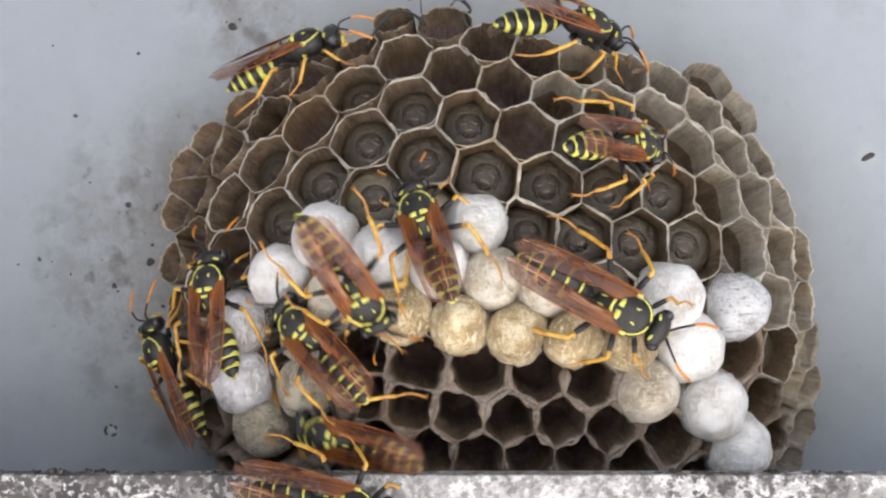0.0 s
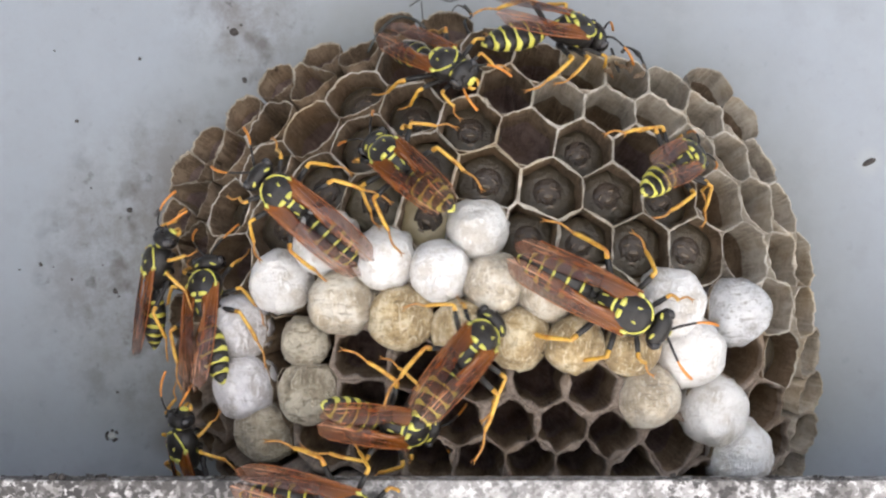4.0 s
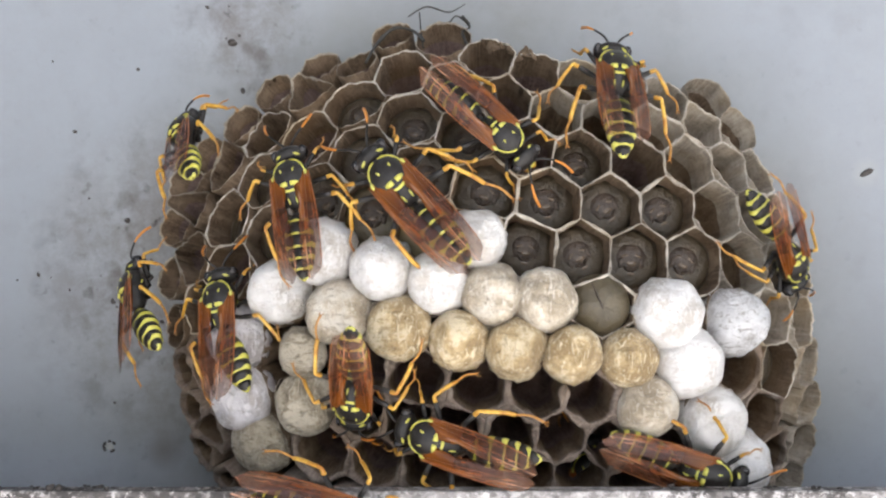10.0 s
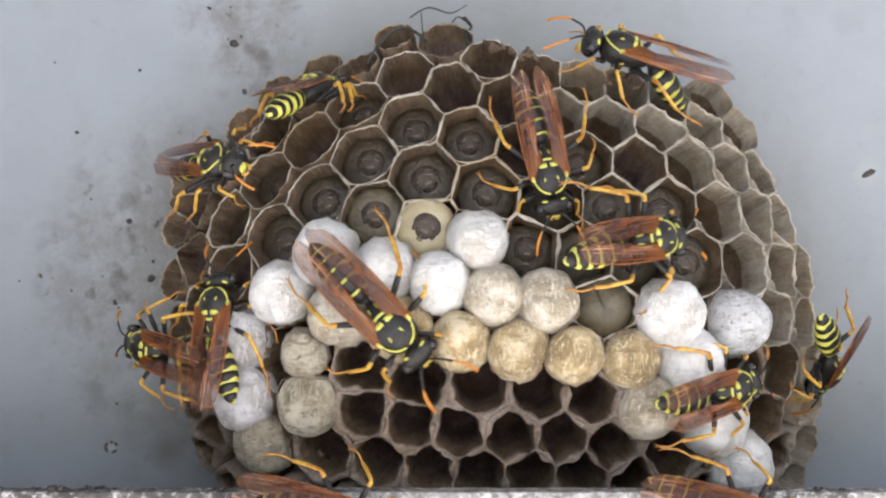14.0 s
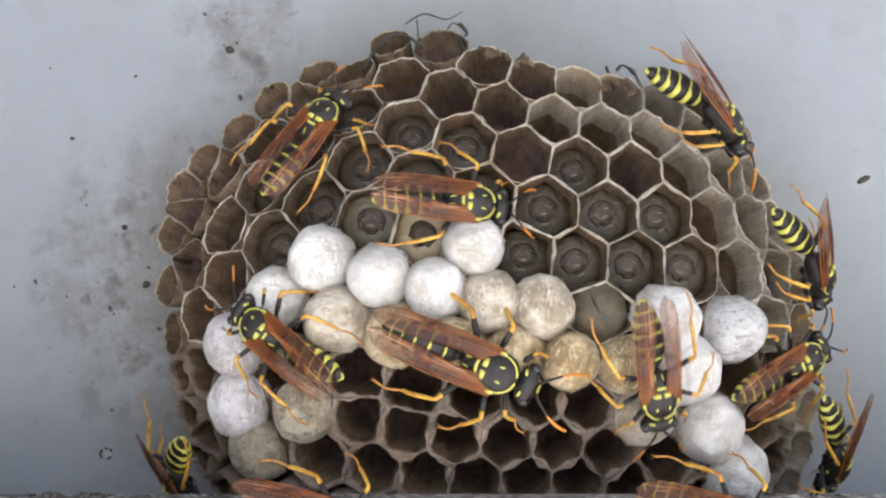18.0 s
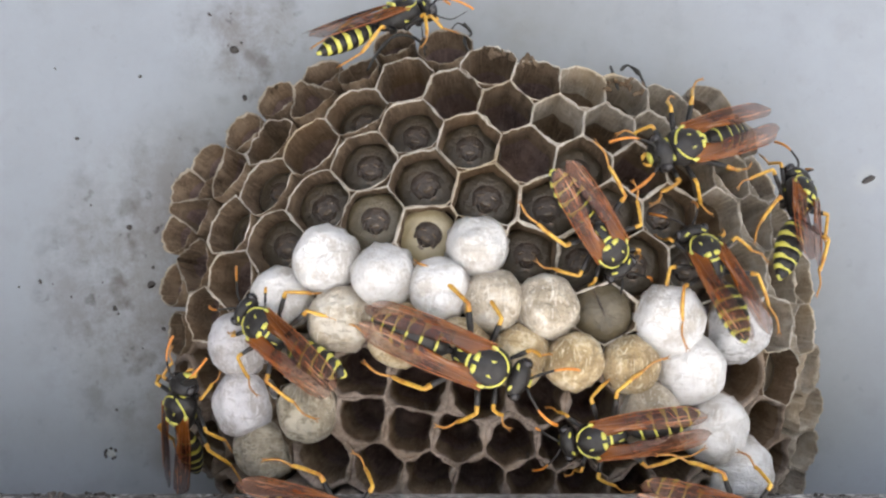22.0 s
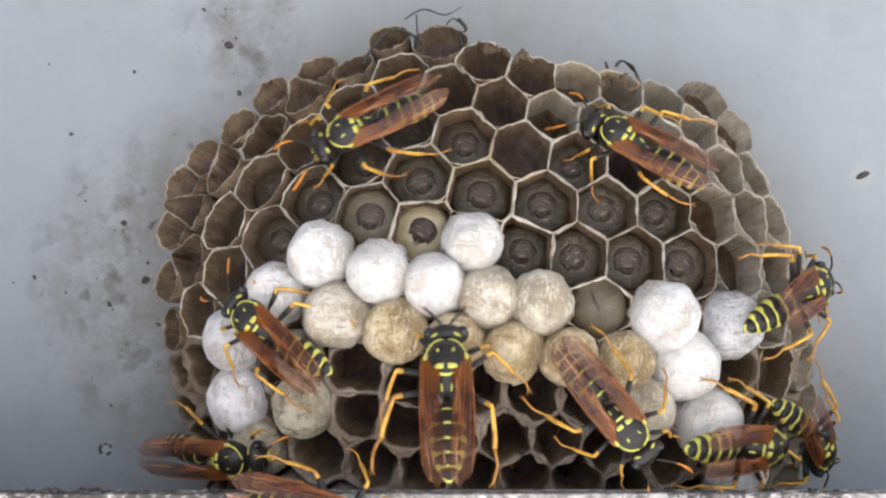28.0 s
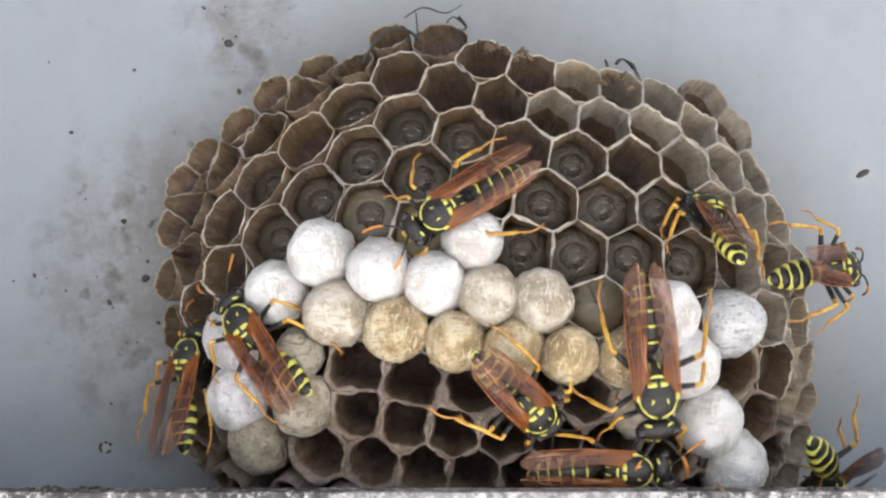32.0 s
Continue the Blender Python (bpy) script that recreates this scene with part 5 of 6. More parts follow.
    travel(wasp_v, [
        (0, -8.2, -32.7, -2.9, 136, 48, 49),
        (0.5, -2.1, -32.0, -7.3, -165, 43, 98),
        (1, -2.4, -31.8, -9.3, -173, 49, 92),
        (1.5, -1.6, -31.8, -9.0, 161, 49, 73),
        (2, -1.3, -31.7, -10.1, 146, 48, 61),
        (2.5, 0.4, -32.2, -10.0, 134, 34, 58),
        (3, 3.1, -31.5, -10.8, 96, 12, 26),
        (3.5, 2.7, -33.0, -11.6, 88, -4, 38),
        (4.17, -0.4, -33.6, -10.9, 44, -45, 57),
        (4.83, -3.4, -32.5, -10.5, -42, -46, 123),
        (5.5, -6.5, -30.7, -10.0, -87, -6, 144),
        (5.75, -5.5, -32.0, -8.9, -55, -45, 130),
        (6, -4.7, -32.4, -7.9, 26, -58, 63),
        (6.25, -3.2, -33.7, -8.4, 72, -26, 41),
        (6.5, -1.9, -34.0, -9.0, 101, 9, 47),
        (6.75, -0.8, -32.1, -11.3, 133, 33, 58),
        (7, 0.2, -32.0, -13.4, -179, 45, 89),
        (7.5, -0.2, -31.8, -13.4, 175, 49, 84),
        (8, -0.8, -31.8, -13.1, -154, 46, 108),
        (8.5, 0.1, -31.6, -15.2, -116, 25, 133),
        (9, 1.0, -30.7, -17.1, -87, -17, 156),
        (9.5, 1.6, -31.1, -17.0, -86, -15, 149),
        (10, 2.3, -30.9, -17.0, -88, -14, 155),
        (10.5, 3.4, -32.7, -17.0, -37, -25, 104),
        (11, 3.4, -34.7, -12.4, 51, -41, 51),
        (11.5, 3.8, -35.3, -13.1, 56, -29, 55),
        (12, 4.0, -31.3, -13.4, 85, -15, 23),
        (12.5, 8.6, -31.4, -5.3, 68, -37, 33),
        (13, 9.0, -31.1, -3.8, 79, -24, 22),
        (13.5, 12.0, -31.3, -3.0, 75, -16, 39),
        (14, 15.3, -30.1, 0.4, 81, -5, 36),
        (14.25, 17.2, -29.6, 0.8, 23, -43, 74),
        (14.5, 19.0, -29.2, 1.3, -51, -23, 131),
        (15.17, 23.8, -26.2, 1.2, 10, -26, 89),
        (15.83, 28.5, -23.1, 1.1, 58, 4, 64),
        (16.5, 33.2, -20.1, 1.1, 104, 42, 70),
        (17, 33.5, -20.2, 0.9, 102, 41, 70),
        (18, 34.1, -19.9, 0.1, 98, 46, 65),
        (18.5, 33.1, -20.3, 0.2, 101, 33, 69),
        (19, 32.6, -20.1, -1.1, 81, -3, 49),
        (19.5, 33.9, -20.1, -4.0, 67, -28, 63),
        (20, 35.0, -19.8, -1.8, 66, -42, 67),
        (20.5, 34.7, -19.8, -1.5, 57, -48, 74),
        (21, 34.5, -19.8, -0.3, 63, -43, 67),
        (21.5, 33.4, -19.8, 0.6, 58, -41, 68),
        (22, 32.5, -19.8, 3.1, 50, -43, 74),
        (22.25, 32.5, -20.3, 4.1, 65, -6, 67),
        (22.5, 32.5, -20.8, 5.2, 77, 30, 69),
        (23, 33.2, -19.5, 3.6, 91, 62, 60),
        (23.5, 34.2, -20.1, 2.0, 87, 49, 65),
        (24, 36.7, -20.5, -3.5, 81, 4, 62),
        (24.25, 36.0, -21.1, -3.6, 46, 72, 17),
        (24.5, 35.4, -21.6, -3.8, -72, 28, -109),
        (25, 35.9, -20.7, -1.0, -74, -6, -137),
        (25.5, 34.8, -20.8, -1.3, -78, 4, -134),
        (26.17, 32.9, -22.1, -2.8, -76, 60, -127),
        (26.83, 31.1, -23.4, -4.3, 90, 64, 41),
        (27.5, 28.9, -25.7, -5.7, 93, 9, 48),
        (28, 31.7, -24.4, -4.4, 77, -14, 51),
        (28.3, 31.8, -23.5, -3.5, 77, -11, 56),
        (28.6, 32.6, -20.5, -1.9, 82, -2, 54),
        (29, 32.9, -19.8, -0.2, 84, 8, 47),
        (30, 33.1, -19.9, 0.1, 85, 14, 51),
        (31, 33.9, -20.1, -0.6, 83, 13, 54),
        (32, 35.6, -19.8, -2.1, 80, 2, 48),
    ])
    travel(wasp_y, [
        (0, -7.0, -29.2, -18.0, -93, -8, 152),
        (0.17, -9.9, -28.9, -17.0, -50, -50, 133),
        (0.33, -12.7, -28.7, -16.2, 44, -51, 59),
        (0.5, -15.2, -29.6, -15.1, 87, -8, 40),
        (1, -13.5, -26.2, -13.3, 91, -24, -7),
        (1.5, -11.7, -28.7, -12.4, 121, 32, 37),
        (2, -12.3, -28.2, -13.4, 116, 27, 33),
        (2.5, -7.8, -29.6, -16.8, 83, -16, 32),
        (3, -6.0, -29.9, -15.7, 97, 6, 23),
        (3.5, -6.2, -30.8, -15.4, 105, 10, 42),
        (5.5, -4.5, -30.2, -16.1, 103, 16, 25),
        (6, -0.8, -29.9, -16.4, 94, 13, -1),
        (6.5, -0.3, -31.4, -14.1, 116, 31, 39),
        (7, 11.4, -30.6, -13.4, 98, 20, 21),
        (7.5, 16.1, -30.3, -15.5, 105, 24, 32),
        (8, 21.2, -27.7, -18.7, 95, 14, 5),
        (9, 21.2, -27.8, -18.9, 95, 16, 5),
        (10, 21.2, -27.8, -19.1, 95, 17, 5),
        (10.5, 20.8, -28.0, -19.1, 104, 14, 36),
        (11, 23.4, -34.4, -21.4, 77, 20, 0),
        (12, 23.5, -34.4, -22.3, 76, 16, 0),
        (13, 23.5, -34.4, -22.3, 77, 16, 0),
        (14, 23.5, -34.4, -22.3, 76, 16, 0),
        (16.5, 23.4, -34.4, -22.4, 76, 15, 0),
        (17, 23.4, -34.4, -22.3, 76, 16, 0),
        (18, 23.4, -34.4, -22.3, 76, 16, 0),
        (19, 23.3, -34.4, -22.2, 77, 18, 0),
        (20, 23.3, -34.4, -22.2, 77, 17, 0),
        (21, 23.3, -34.4, -22.2, 77, 17, 0),
        (22, 23.3, -34.4, -22.1, 77, 17, 0),
        (22.5, 23.3, -34.4, -22.2, 77, 17, 0),
        (23, 23.3, -34.4, -22.1, 77, 17, 0),
        (23.5, 23.5, -34.4, -22.1, 77, 20, 0),
        (24, 22.8, -34.4, -21.3, 80, 47, 0),
        (24.5, 24.1, -34.4, -24.7, 81, 53, 0),
        (25, 24.1, -34.4, -27.5, 81, 53, 0),
        (32, 24.1, -34.4, -27.5, 81, 53, 0),
    ])
    travel(wasp_c, [
        (0, -14.3, -19.1, 15.6, 35, -19, -12),
        (0.5, -10.5, -20.1, 16.4, 44, -8, -26),
        (1, -6.6, -20.6, 17.4, 46, 12, -40),
        (1.5, -8.2, -19.8, 17.3, 45, 7, -24),
        (2, -9.3, -18.9, 17.3, 40, 3, -11),
        (2.5, -3.8, -20.4, 16.9, 56, 11, -38),
        (3, 0.9, -23.0, 15.8, 43, 22, -58),
        (3.5, 0.4, -22.9, 15.6, 46, 22, -55),
        (5.5, -0.9, -22.0, 14.2, 64, 38, -25),
        (6, -0.5, -22.8, 13.5, 74, 43, -10),
        (6.5, -0.8, -22.0, 14.3, 74, 31, -7),
        (7, -1.0, -21.5, 14.8, 73, 18, -5),
        (7.5, -0.0, -23.3, 13.1, 75, 31, -7),
        (8, 1.2, -24.1, 12.4, 75, 39, -8),
        (9, 1.3, -23.6, 12.9, 75, 36, -7),
        (10, 3.9, -25.2, 11.2, 76, 43, -7),
        (11, 4.6, -25.3, 11.1, 76, 41, -7),
        (11.5, 8.3, -25.8, 12.2, 82, 14, 34),
        (12, 8.7, -26.5, 8.9, 68, 71, -17),
        (13, 8.5, -27.7, 9.1, 146, 62, 64),
        (14, 8.8, -26.7, 8.5, 59, 78, -27),
        (14.5, 9.3, -27.0, 10.5, -127, 51, 131),
        (16.5, 11.9, -30.4, 0.5, 129, 57, 49),
        (17, 15.6, -29.5, -2.6, 85, 34, 1),
        (17.5, 17.5, -31.9, -4.6, 118, 42, 47),
        (18, 18.1, -32.0, -9.2, 155, 65, 74),
        (18.5, 16.6, -30.9, -12.7, -170, 51, 104),
        (19, 16.9, -30.9, -13.6, -168, 44, 104),
        (19.5, 16.8, -30.4, -14.9, -117, 29, 144),
        (20, 15.8, -30.3, -16.5, -102, 11, 150),
        (20.5, 16.1, -30.3, -15.7, -101, 11, 153),
        (21, 16.4, -29.6, -15.2, -99, 12, 162),
        (22, 16.2, -29.6, -15.2, -98, 11, 162),
        (23, 15.2, -30.7, -14.9, -94, 8, -178),
        (23.5, 16.0, -29.7, -14.7, -98, 11, 162),
        (24, 17.0, -29.9, -14.7, -111, 34, 155),
        (24.5, 15.1, -31.3, -13.1, -166, 47, 105),
        (25, 14.8, -18.2, -28.3, -90, 79, 180),
        (25.17, 16.2, -18.2, -26.7, 90, 45, 0),
        (25.33, 17.6, -18.2, -25.2, 90, -11, 0),
        (25.5, 19.0, -18.2, -23.6, 90, -67, 0),
        (27.5, 9.9, -18.2, -29.8, 90, -45, 0),
        (28, 7.8, -18.2, -24.4, 90, -48, 0),
        (28.6, 7.8, -18.2, -26.9, 90, -45, 0),
        (29.6, 11.4, -31.4, -20.3, 60, -23, 68),
        (30, 12.1, -31.2, -20.0, 76, -17, 59),
        (30.6, 9.9, -30.5, -18.9, 92, -8, 24),
        (31, 9.2, -29.8, -18.8, 95, 1, 1),
        (31.3, 11.4, -29.6, -18.7, 95, 1, 1),
        (32, 14.5, -29.1, -18.9, 95, 0, 2),
    ])
    travel(wasp_w1, [
        (0, 14.4, -27.9, 7.6, 77, 2, 46),
        (0.5, 14.4, -27.5, 8.2, 78, 3, 42),
        (1, 14.6, -25.5, 9.1, 79, 8, 18),
        (1.5, 16.4, -27.1, 7.4, 109, 41, 46),
        (2, 17.5, -27.4, 6.3, 101, 33, 42),
        (2.5, 17.7, -26.5, 7.6, 102, 38, 40),
        (3, 19.0, -26.8, 6.1, 73, -14, 35),
        (3.5, 19.0, -27.5, 5.5, 66, -13, 52),
        (5.5, 22.3, -25.7, 6.3, 33, -22, 81),
        (6, 20.2, -26.5, 6.0, 58, -28, 50),
        (6.5, 19.7, -26.5, 6.2, 66, -21, 42),
        (7, 20.4, -25.9, 6.4, 77, -4, 31),
        (7.5, 23.6, -23.3, 7.8, 80, 9, 33),
        (8, 27.0, -21.2, 6.2, 77, 18, 5),
        (8.5, 28.3, -20.6, 4.9, 74, 39, 3),
        (9, 29.1, -19.6, 5.2, 72, 51, 1),
        (9.5, 29.4, -20.7, 3.9, 96, 43, 36),
        (10, 31.5, -20.4, 1.0, 118, 48, 59),
        (11, 33.9, -18.2, -1.5, 67, 60, 7),
        (12, 35.1, -18.3, -6.0, 69, 68, 12),
        (13, 35.2, -20.7, -9.5, 136, 33, 101),
        (14, 35.4, -20.6, -9.4, 126, 35, 91),
        (14.5, 35.9, -20.7, -9.8, 118, 33, 90),
        (16.5, 36.2, -20.9, -13.6, 124, 33, 98),
        (17, 36.5, -21.0, -13.7, 122, 30, 100),
        (18, 36.5, -20.2, -17.7, 123, 51, 92),
        (18.5, 36.6, -20.4, -22.2, 127, 41, 91),
        (19, 37.7, -18.2, -29.4, -90, 87, 180),
        (22, 37.5, -18.2, -31.2, -90, 87, 180),
        (22.33, 37.6, -18.2, -30.2, -90, 30, 180),
        (22.67, 37.6, -18.2, -29.3, -90, -26, 180),
        (23, 37.7, -18.2, -28.3, -90, -82, 180),
        (23.5, 35.3, -21.7, -13.3, -118, -33, -98),
        (24, 35.0, -20.9, -16.6, -106, -34, -121),
        (24.5, 28.8, -25.3, -10.3, -101, -17, -134),
        (25, 29.5, -24.2, -11.9, -95, -7, -144),
        (25.5, 32.0, -21.8, -14.1, -82, 21, -131),
        (26.5, 32.9, -21.1, -15.2, -136, 68, 174),
        (27.5, 33.8, -20.3, -16.4, 134, 35, 85),
        (28, 34.5, -19.8, -17.2, 112, 35, 60),
        (28.3, 35.3, -20.0, -16.7, 110, 35, 65),
        (28.6, 35.5, -20.3, -17.4, 118, 38, 82),
        (29, 35.0, -20.5, -19.6, 120, 33, 82),
        (30, 34.0, -20.6, -21.2, 128, 31, 89),
        (30.6, 35.9, -18.2, -30.0, 90, 86, 0),
        (32, 35.9, -18.2, -31.3, 90, 86, 0),
    ])
    travel(wasp_f, [
        (0, 10.7, -18.2, -35.5, 0, -90, 0),
        (7.5, 10.6, -18.2, -34.5, 0, -90, 0),
        (8.5, 10.4, -18.2, -26.0, -90, -88, 180),
        (9, 9.5, -30.3, -21.8, -1, -57, 93),
        (9.5, 9.9, -30.3, -22.0, -2, -54, 93),
        (10, 14.2, -18.2, -23.4, -90, -86, 180),
        (10.5, 13.2, -30.4, -21.2, 11, -47, 87),
        (11, 12.1, -31.5, -18.6, 32, -38, 75),
        (11.5, 12.4, -32.4, -15.5, 30, -55, 69),
        (12, 13.7, -30.2, -11.9, 98, -83, -5),
        (12.5, 13.8, -32.2, -14.1, 19, -63, 77),
        (13, 18.8, -29.7, -12.6, 93, -16, 3),
        (13.5, 22.5, -28.6, -12.6, 90, -6, 33),
        (14, 22.7, -28.6, -12.7, 88, -9, 38),
        (14.5, 21.6, -29.1, -12.7, 89, -7, 37),
        (16.5, 27.9, -28.8, -11.3, 40, -36, 79),
        (17, 28.0, -28.3, -10.2, 49, -43, 68),
        (17.5, 29.6, -24.5, -10.4, 70, -31, 53),
        (18, 31.3, -22.8, -10.8, 85, -24, 33),
        (18.5, 30.0, -24.1, -11.1, 48, -45, 68),
        (19, 23.9, -27.9, -6.5, -13, -59, 112),
        (19.5, 24.6, -28.1, -5.1, -15, -40, 112),
        (20, 23.8, -28.4, -5.1, -0, -44, 101),
        (21, 23.8, -28.3, -5.0, -0, -46, 101),
        (21.5, 24.4, -28.0, -5.9, -10, -49, 109),
        (22, 24.3, -27.5, -2.9, -24, -49, 121),
        (22.5, 23.0, -27.7, -0.7, -38, -40, 130),
        (23, 21.9, -27.9, -0.8, -41, -49, 135),
        (23.5, 23.3, -27.6, -0.9, -32, -42, 126),
        (24, 24.1, -26.4, 0.4, -3, -63, 104),
        (24.5, 23.3, -26.7, 2.4, -1, -42, 102),
        (25, 23.2, -26.1, 3.5, -4, -51, 104),
        (25.5, 23.0, -23.4, 8.7, -0, -37, 102),
        (27.5, 19.3, -24.0, 10.8, -38, -25, 128),
        (28, 18.9, -24.0, 8.8, -64, -27, 158),
        (28.3, 19.6, -24.2, 9.7, -53, -28, 145),
        (28.6, 16.5, -25.0, 10.1, -65, -19, 156),
        (29, 13.0, -25.9, 8.8, -79, 11, -176),
        (30, 12.6, -28.1, 7.2, -70, -11, 149),
        (30.3, 12.5, -28.5, 7.5, -81, 6, 140),
        (30.6, 9.8, -27.4, 7.3, -89, 24, 160),
        (31, 4.4, -29.2, 5.5, -88, 16, 158),
        (31.3, 4.7, -29.8, 5.4, -99, 32, 150),
        (31.6, 3.2, -29.7, 5.0, -98, 27, 146),
        (32, 2.2, -28.9, 4.1, -82, 31, -178),
    ])
    travel(wasp_tr, [
        (0, 10.9, -19.6, 19.0, 51, 11, 32),
        (1, 10.2, -19.7, 19.2, 49, 11, 33),
        (2, 9.7, -19.6, 19.1, 51, 11, 33),
        (3, 9.4, -19.5, 18.9, 53, 8, 32),
        (3.5, 9.5, -19.5, 18.9, 53, 7, 33),
        (5.5, 8.9, -21.4, 16.7, 52, -24, 43),
        (6, 9.6, -21.2, 16.7, 56, -22, 39),
        (6.5, 9.8, -22.2, 15.9, 48, -27, 50),
        (7, 10.9, -22.8, 15.2, 24, -37, 73),
        (7.5, 12.9, -24.4, 13.0, 3, -44, 93),
        (8, 12.3, -24.4, 13.0, -8, -50, 102),
        (9, 12.8, -24.4, 13.0, -6, -47, 100),
        (10, 15.9, -23.1, 13.2, 9, -48, 89),
        (10.5, 16.5, -21.6, 14.5, -0, -51, 98),
        (10.75, 17.0, -20.8, 16.3, -36, -39, 162),
        (11, 17.4, -19.9, 18.0, -42, -11, -158),
        (12, 17.4, -20.0, 18.1, -42, -10, -157),
        (13, 18.2, -18.9, 17.6, -43, -11, -161),
        (14, 18.9, -18.5, 16.9, -46, -17, -175),
        (14.5, 22.9, -20.7, 13.6, -14, -12, 125),
        (15.5, 22.8, -21.4, 14.1, -35, -2, -167),
        (16.5, 22.7, -22.1, 14.7, -34, 21, -101),
        (17, 23.4, -21.8, 14.0, -35, 26, -102),
        (17.5, 24.9, -21.9, 13.9, -16, 29, -69),
        (17.75, 24.5, -20.8, 13.8, 20, 49, -19),
        (18, 24.2, -19.7, 13.7, 64, 38, 40),
        (18.5, 24.3, -20.4, 14.4, 56, 34, 50),
        (19, 25.3, -18.9, 13.2, 15, 50, -32),
        (19.5, 27.0, -20.8, 11.4, -16, 48, -70),
        (20, 26.8, -18.6, 11.5, 27, 61, -23),
        (20.5, 25.8, -21.1, 8.9, -39, 37, -108),
        (21, 27.0, -21.2, 9.8, -23, 41, -84),
        (21.5, 24.4, -20.6, 10.9, -59, 21, -134),
        (22, 23.4, -21.2, 10.0, -71, 14, -147),
        (22.5, 21.7, -19.1, 13.4, -60, -15, 159),
        (23, 24.2, -20.6, 10.3, -52, -29, 149),
        (23.25, 22.3, -24.1, 8.2, -96, 12, 148),
        (23.5, 20.5, -27.6, 6.0, -155, 38, 111),
        (24, 14.2, -30.5, 2.6, 124, 39, 73),
        (24.5, 16.4, -29.8, 2.6, 151, 47, 89),
        (25, 18.7, -28.5, -2.7, 84, 34, 2),
        (25.5, 20.0, -32.6, -7.7, 156, 47, 92),
        (27.5, 20.0, -30.3, -16.7, 111, 15, 54),
        (28, 26.3, -25.7, -17.2, 99, 4, 43),
        (28.3, 27.7, -24.9, -16.6, 99, 4, 46),
        (28.6, 28.9, -24.2, -15.6, 98, 5, 45),
        (29, 33.8, -20.9, -16.1, 93, 15, 12),
        (29.3, 34.0, -20.2, -14.9, 84, -25, 60),
        (29.6, 36.0, -20.7, -10.7, 74, -34, 80),
        (29.73, 36.3, -21.3, -10.8, -10, -81, 170),
        (29.87, 36.7, -21.9, -10.8, -85, -32, -110),
        (30, 37.1, -22.4, -10.9, -85, 23, -100),
        (30.3, 36.5, -22.2, -14.2, -103, -17, -108),
        (31, 35.2, -22.2, -14.6, -108, -19, -106),
        (31.3, 36.6, -22.4, -13.4, -108, -23, -97),
        (31.4, 36.5, -21.8, -14.4, -108, 28, -116),
        (31.5, 36.4, -21.2, -15.4, -160, 70, -179),
        (31.6, 36.4, -20.6, -16.4, 118, 39, 89),
        (32, 35.7, -21.1, -20.6, 123, 24, 92),
    ])
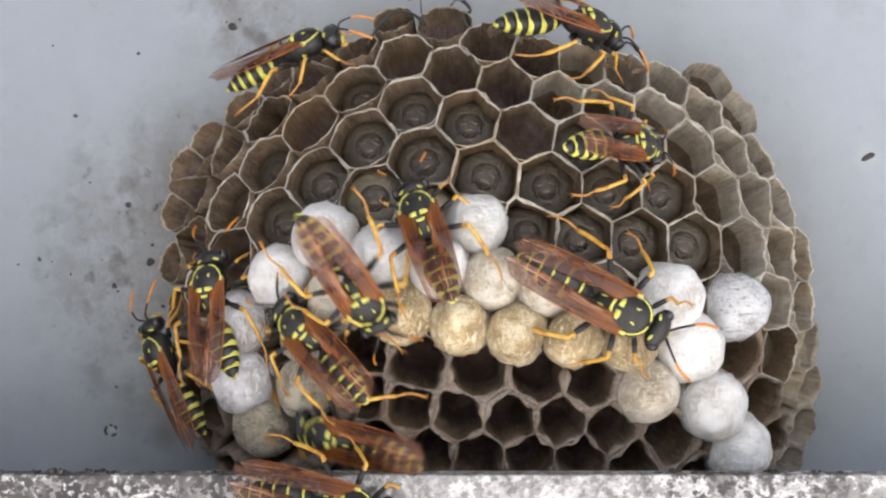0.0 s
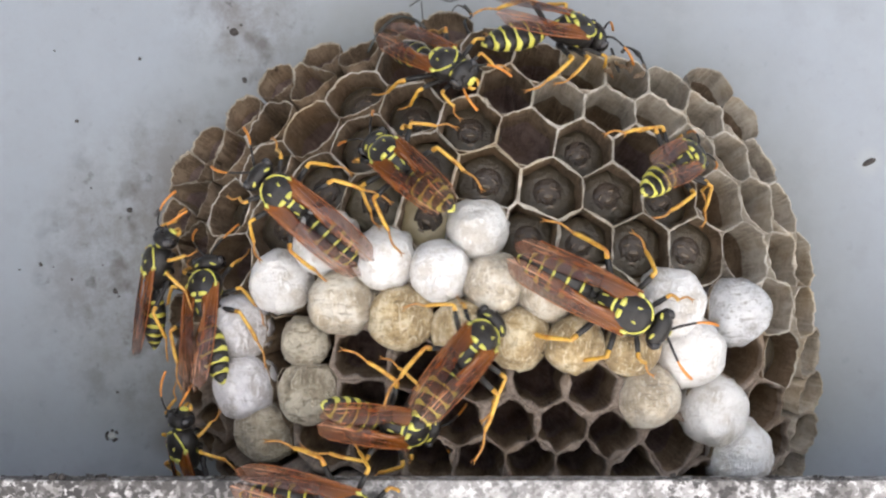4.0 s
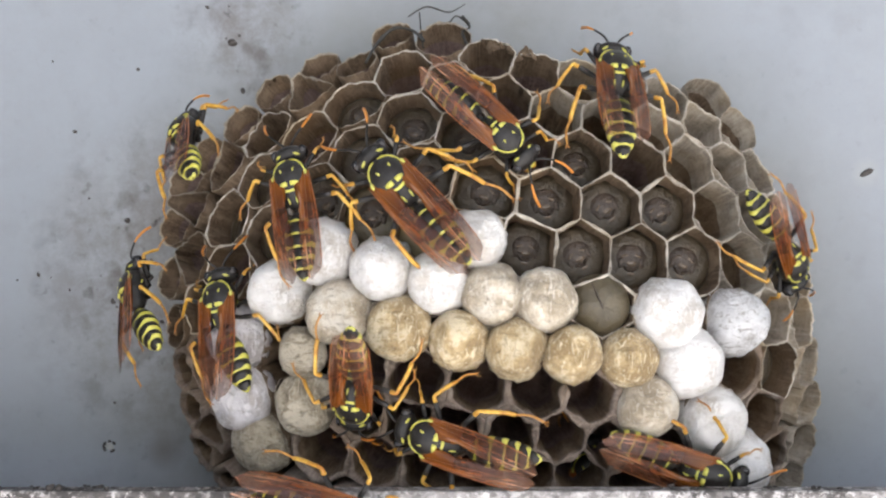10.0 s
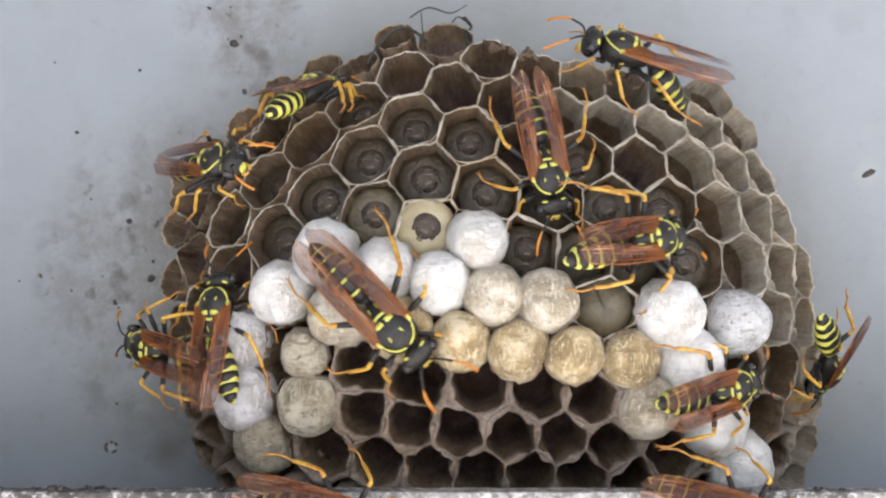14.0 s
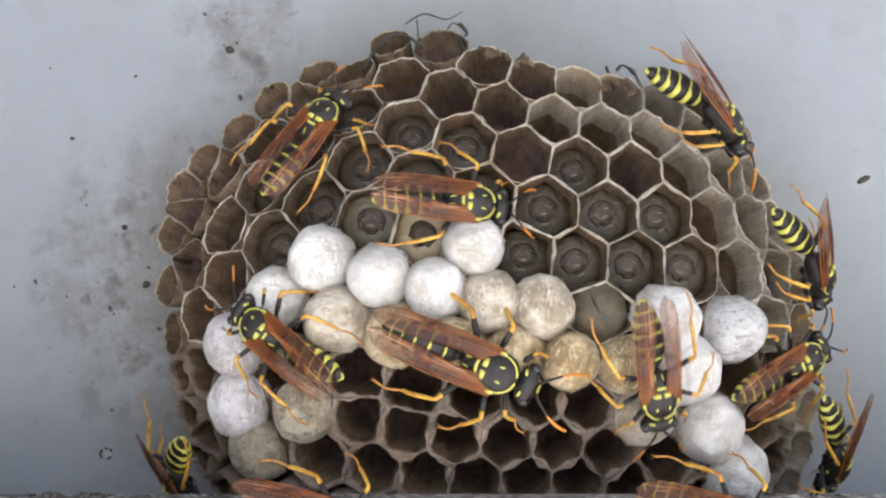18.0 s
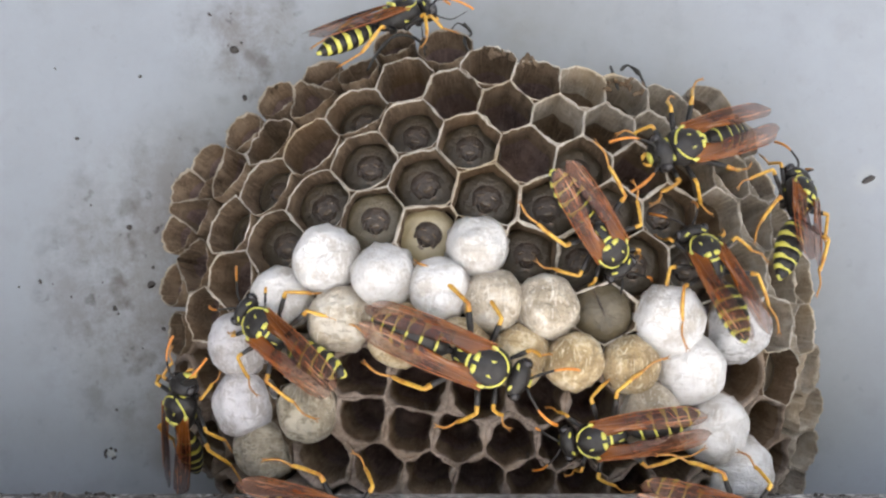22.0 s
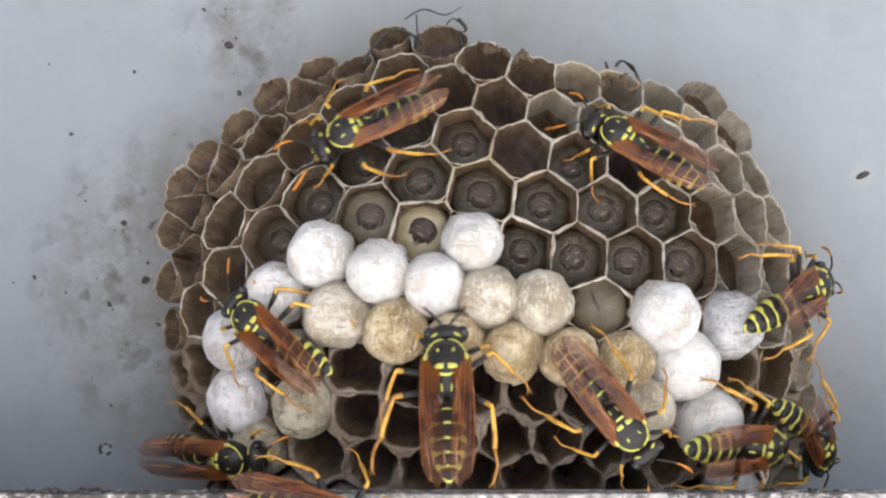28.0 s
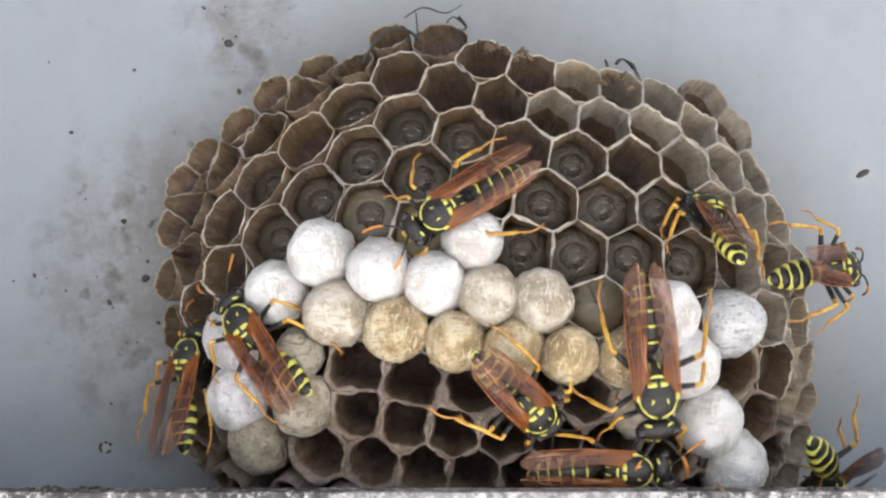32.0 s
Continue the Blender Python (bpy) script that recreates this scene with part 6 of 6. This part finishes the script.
    travel(wasp_l2, [
        (0, -23.2, -18.1, -35.2, 90, -86, 0),
        (2, -23.3, -18.1, -34.6, 90, -86, 0),
        (3, -22.3, -20.4, -21.6, 133, -57, -86),
        (3.5, -22.4, -20.5, -21.5, 138, -56, -92),
        (4.5, -22.8, -20.2, -19.8, -125, -73, 164),
        (5.5, -23.2, -20.0, -18.1, -87, -39, 119),
        (6, -23.2, -19.9, -18.0, -87, -40, 122),
        (7, -23.2, -19.4, -16.9, -82, -50, 127),
        (8, -22.6, -19.7, -17.3, -69, -47, 115),
        (8.5, -23.9, -19.8, -15.8, -66, -52, 104),
        (9, -25.9, -18.8, -8.4, -136, -90, 171),
        (10, -27.3, -20.3, -5.9, -76, -44, 103),
        (11, -27.0, -19.9, -4.9, -67, -60, 95),
        (12, -27.5, -18.9, -5.0, -80, -81, 109),
        (13, -24.5, -20.8, -8.4, -87, -10, 132),
        (14, -25.1, -20.6, -9.6, -91, -8, 136),
        (14.5, -25.0, -20.3, -8.8, -85, -15, 118),
        (16.5, -24.6, -20.3, -15.3, -132, 43, 86),
        (17, -24.2, -20.2, -16.0, -143, 44, 78),
        (18, -23.6, -20.5, -19.7, -136, 39, 82),
        (18.17, -23.4, -19.7, -21.0, 157, 28, 20),
        (18.33, -23.3, -18.9, -22.2, 124, -18, -5),
        (18.5, -23.2, -18.1, -23.5, 90, -69, 0),
        (19, -21.5, -21.2, -21.8, 126, -36, -75),
        (19.5, -22.4, -21.3, -18.9, 128, -37, -79),
        (20, -22.8, -20.9, -18.1, 131, -46, -81),
        (21, -22.8, -20.8, -18.0, 131, -47, -80),
        (22, -23.4, -20.2, -15.4, 131, -56, -78),
        (23, -23.4, -19.9, -15.7, 131, -63, -77),
        (24, -23.0, -20.1, -15.5, 134, -58, -78),
        (25, -23.0, -20.1, -15.5, 134, -58, -78),
        (25.5, -23.0, -20.1, -15.5, 134, -58, -78),
        (27.5, -21.5, -21.4, -18.8, 102, 2, -55),
        (28, -20.3, -21.0, -18.9, 99, -2, -25),
        (28.3, -21.4, -21.3, -18.1, 96, 9, -55),
        (28.6, -22.5, -21.1, -17.2, 94, 18, -54),
        (29, -22.9, -20.5, -18.1, 99, 28, -44),
        (29.15, -23.6, -20.5, -17.4, 149, 58, 5),
        (29.3, -24.4, -20.5, -16.8, -144, 40, 71),
        (29.6, -24.2, -20.2, -16.5, -146, 44, 73),
        (30, -24.4, -20.0, -17.2, -136, 51, 83),
        (30.3, -24.2, -20.2, -17.1, -140, 46, 79),
        (30.45, -23.1, -20.5, -17.9, 137, 59, -6),
        (30.6, -22.0, -20.8, -18.7, 97, 20, -47),
        (31, -23.0, -20.3, -19.0, 106, 22, -38),
        (31.15, -22.4, -22.6, -16.5, 143, 36, 16),
        (31.3, -22.1, -24.3, -14.2, 177, 18, 67),
        (31.4, -22.9, -20.5, -14.7, -131, 3, 97),
        (31.5, -23.0, -20.0, -14.8, -88, -29, 107),
        (31.6, -23.2, -19.5, -14.9, -21, -56, 78),
        (32, -23.3, -19.1, -13.5, -9, -63, 71),
    ])
    travel(wasp_bl, [
        (0, -10.0, -34.4, -22.6, 76, 15, 0),
        (1, -10.0, -34.4, -22.5, 76, 15, 0),
        (2, -10.0, -34.4, -22.4, 76, 15, 0),
        (3, -10.0, -34.4, -22.5, 76, 15, 0),
        (6, -10.0, -34.4, -22.4, 76, 16, 0),
        (8, -10.0, -34.4, -22.4, 76, 16, 0),
        (9, -9.9, -34.4, -22.4, 76, 16, 0),
        (10, -9.8, -34.4, -22.3, 76, 16, 0),
        (11, -9.8, -34.4, -22.3, 76, 16, 0),
        (13, -9.9, -34.4, -22.3, 76, 16, 0),
        (14, -9.9, -34.4, -22.4, 76, 16, 0),
        (17, -9.8, -34.4, -22.3, 76, 16, 0),
        (18, -9.8, -34.4, -22.3, 77, 16, 0),
        (19, -9.9, -34.4, -22.3, 77, 17, 0),
        (20, -9.9, -34.4, -22.3, 77, 17, 0),
        (21, -9.9, -34.4, -22.3, 77, 17, 0),
        (22, -9.9, -34.4, -22.2, 77, 17, 0),
        (22.5, -9.9, -34.4, -22.2, 77, 17, 0),
        (23, -9.9, -34.4, -22.2, 77, 17, 0),
        (24, -9.9, -34.4, -22.3, 77, 17, 0),
        (25, -9.9, -34.4, -22.2, 77, 17, 0),
        (28, -9.9, -34.4, -22.2, 77, 17, 0),
        (28.5, -9.9, -34.4, -22.6, 77, 16, 0),
        (29, -7.6, -34.4, -24.1, 77, 18, 0),
        (29.5, -6.3, -34.4, -26.9, 77, 24, 0),
        (30, -5.4, -34.4, -29.9, 77, 24, 0),
        (32, -5.3, -34.4, -29.8, 77, 24, 0),
    ])


motions()
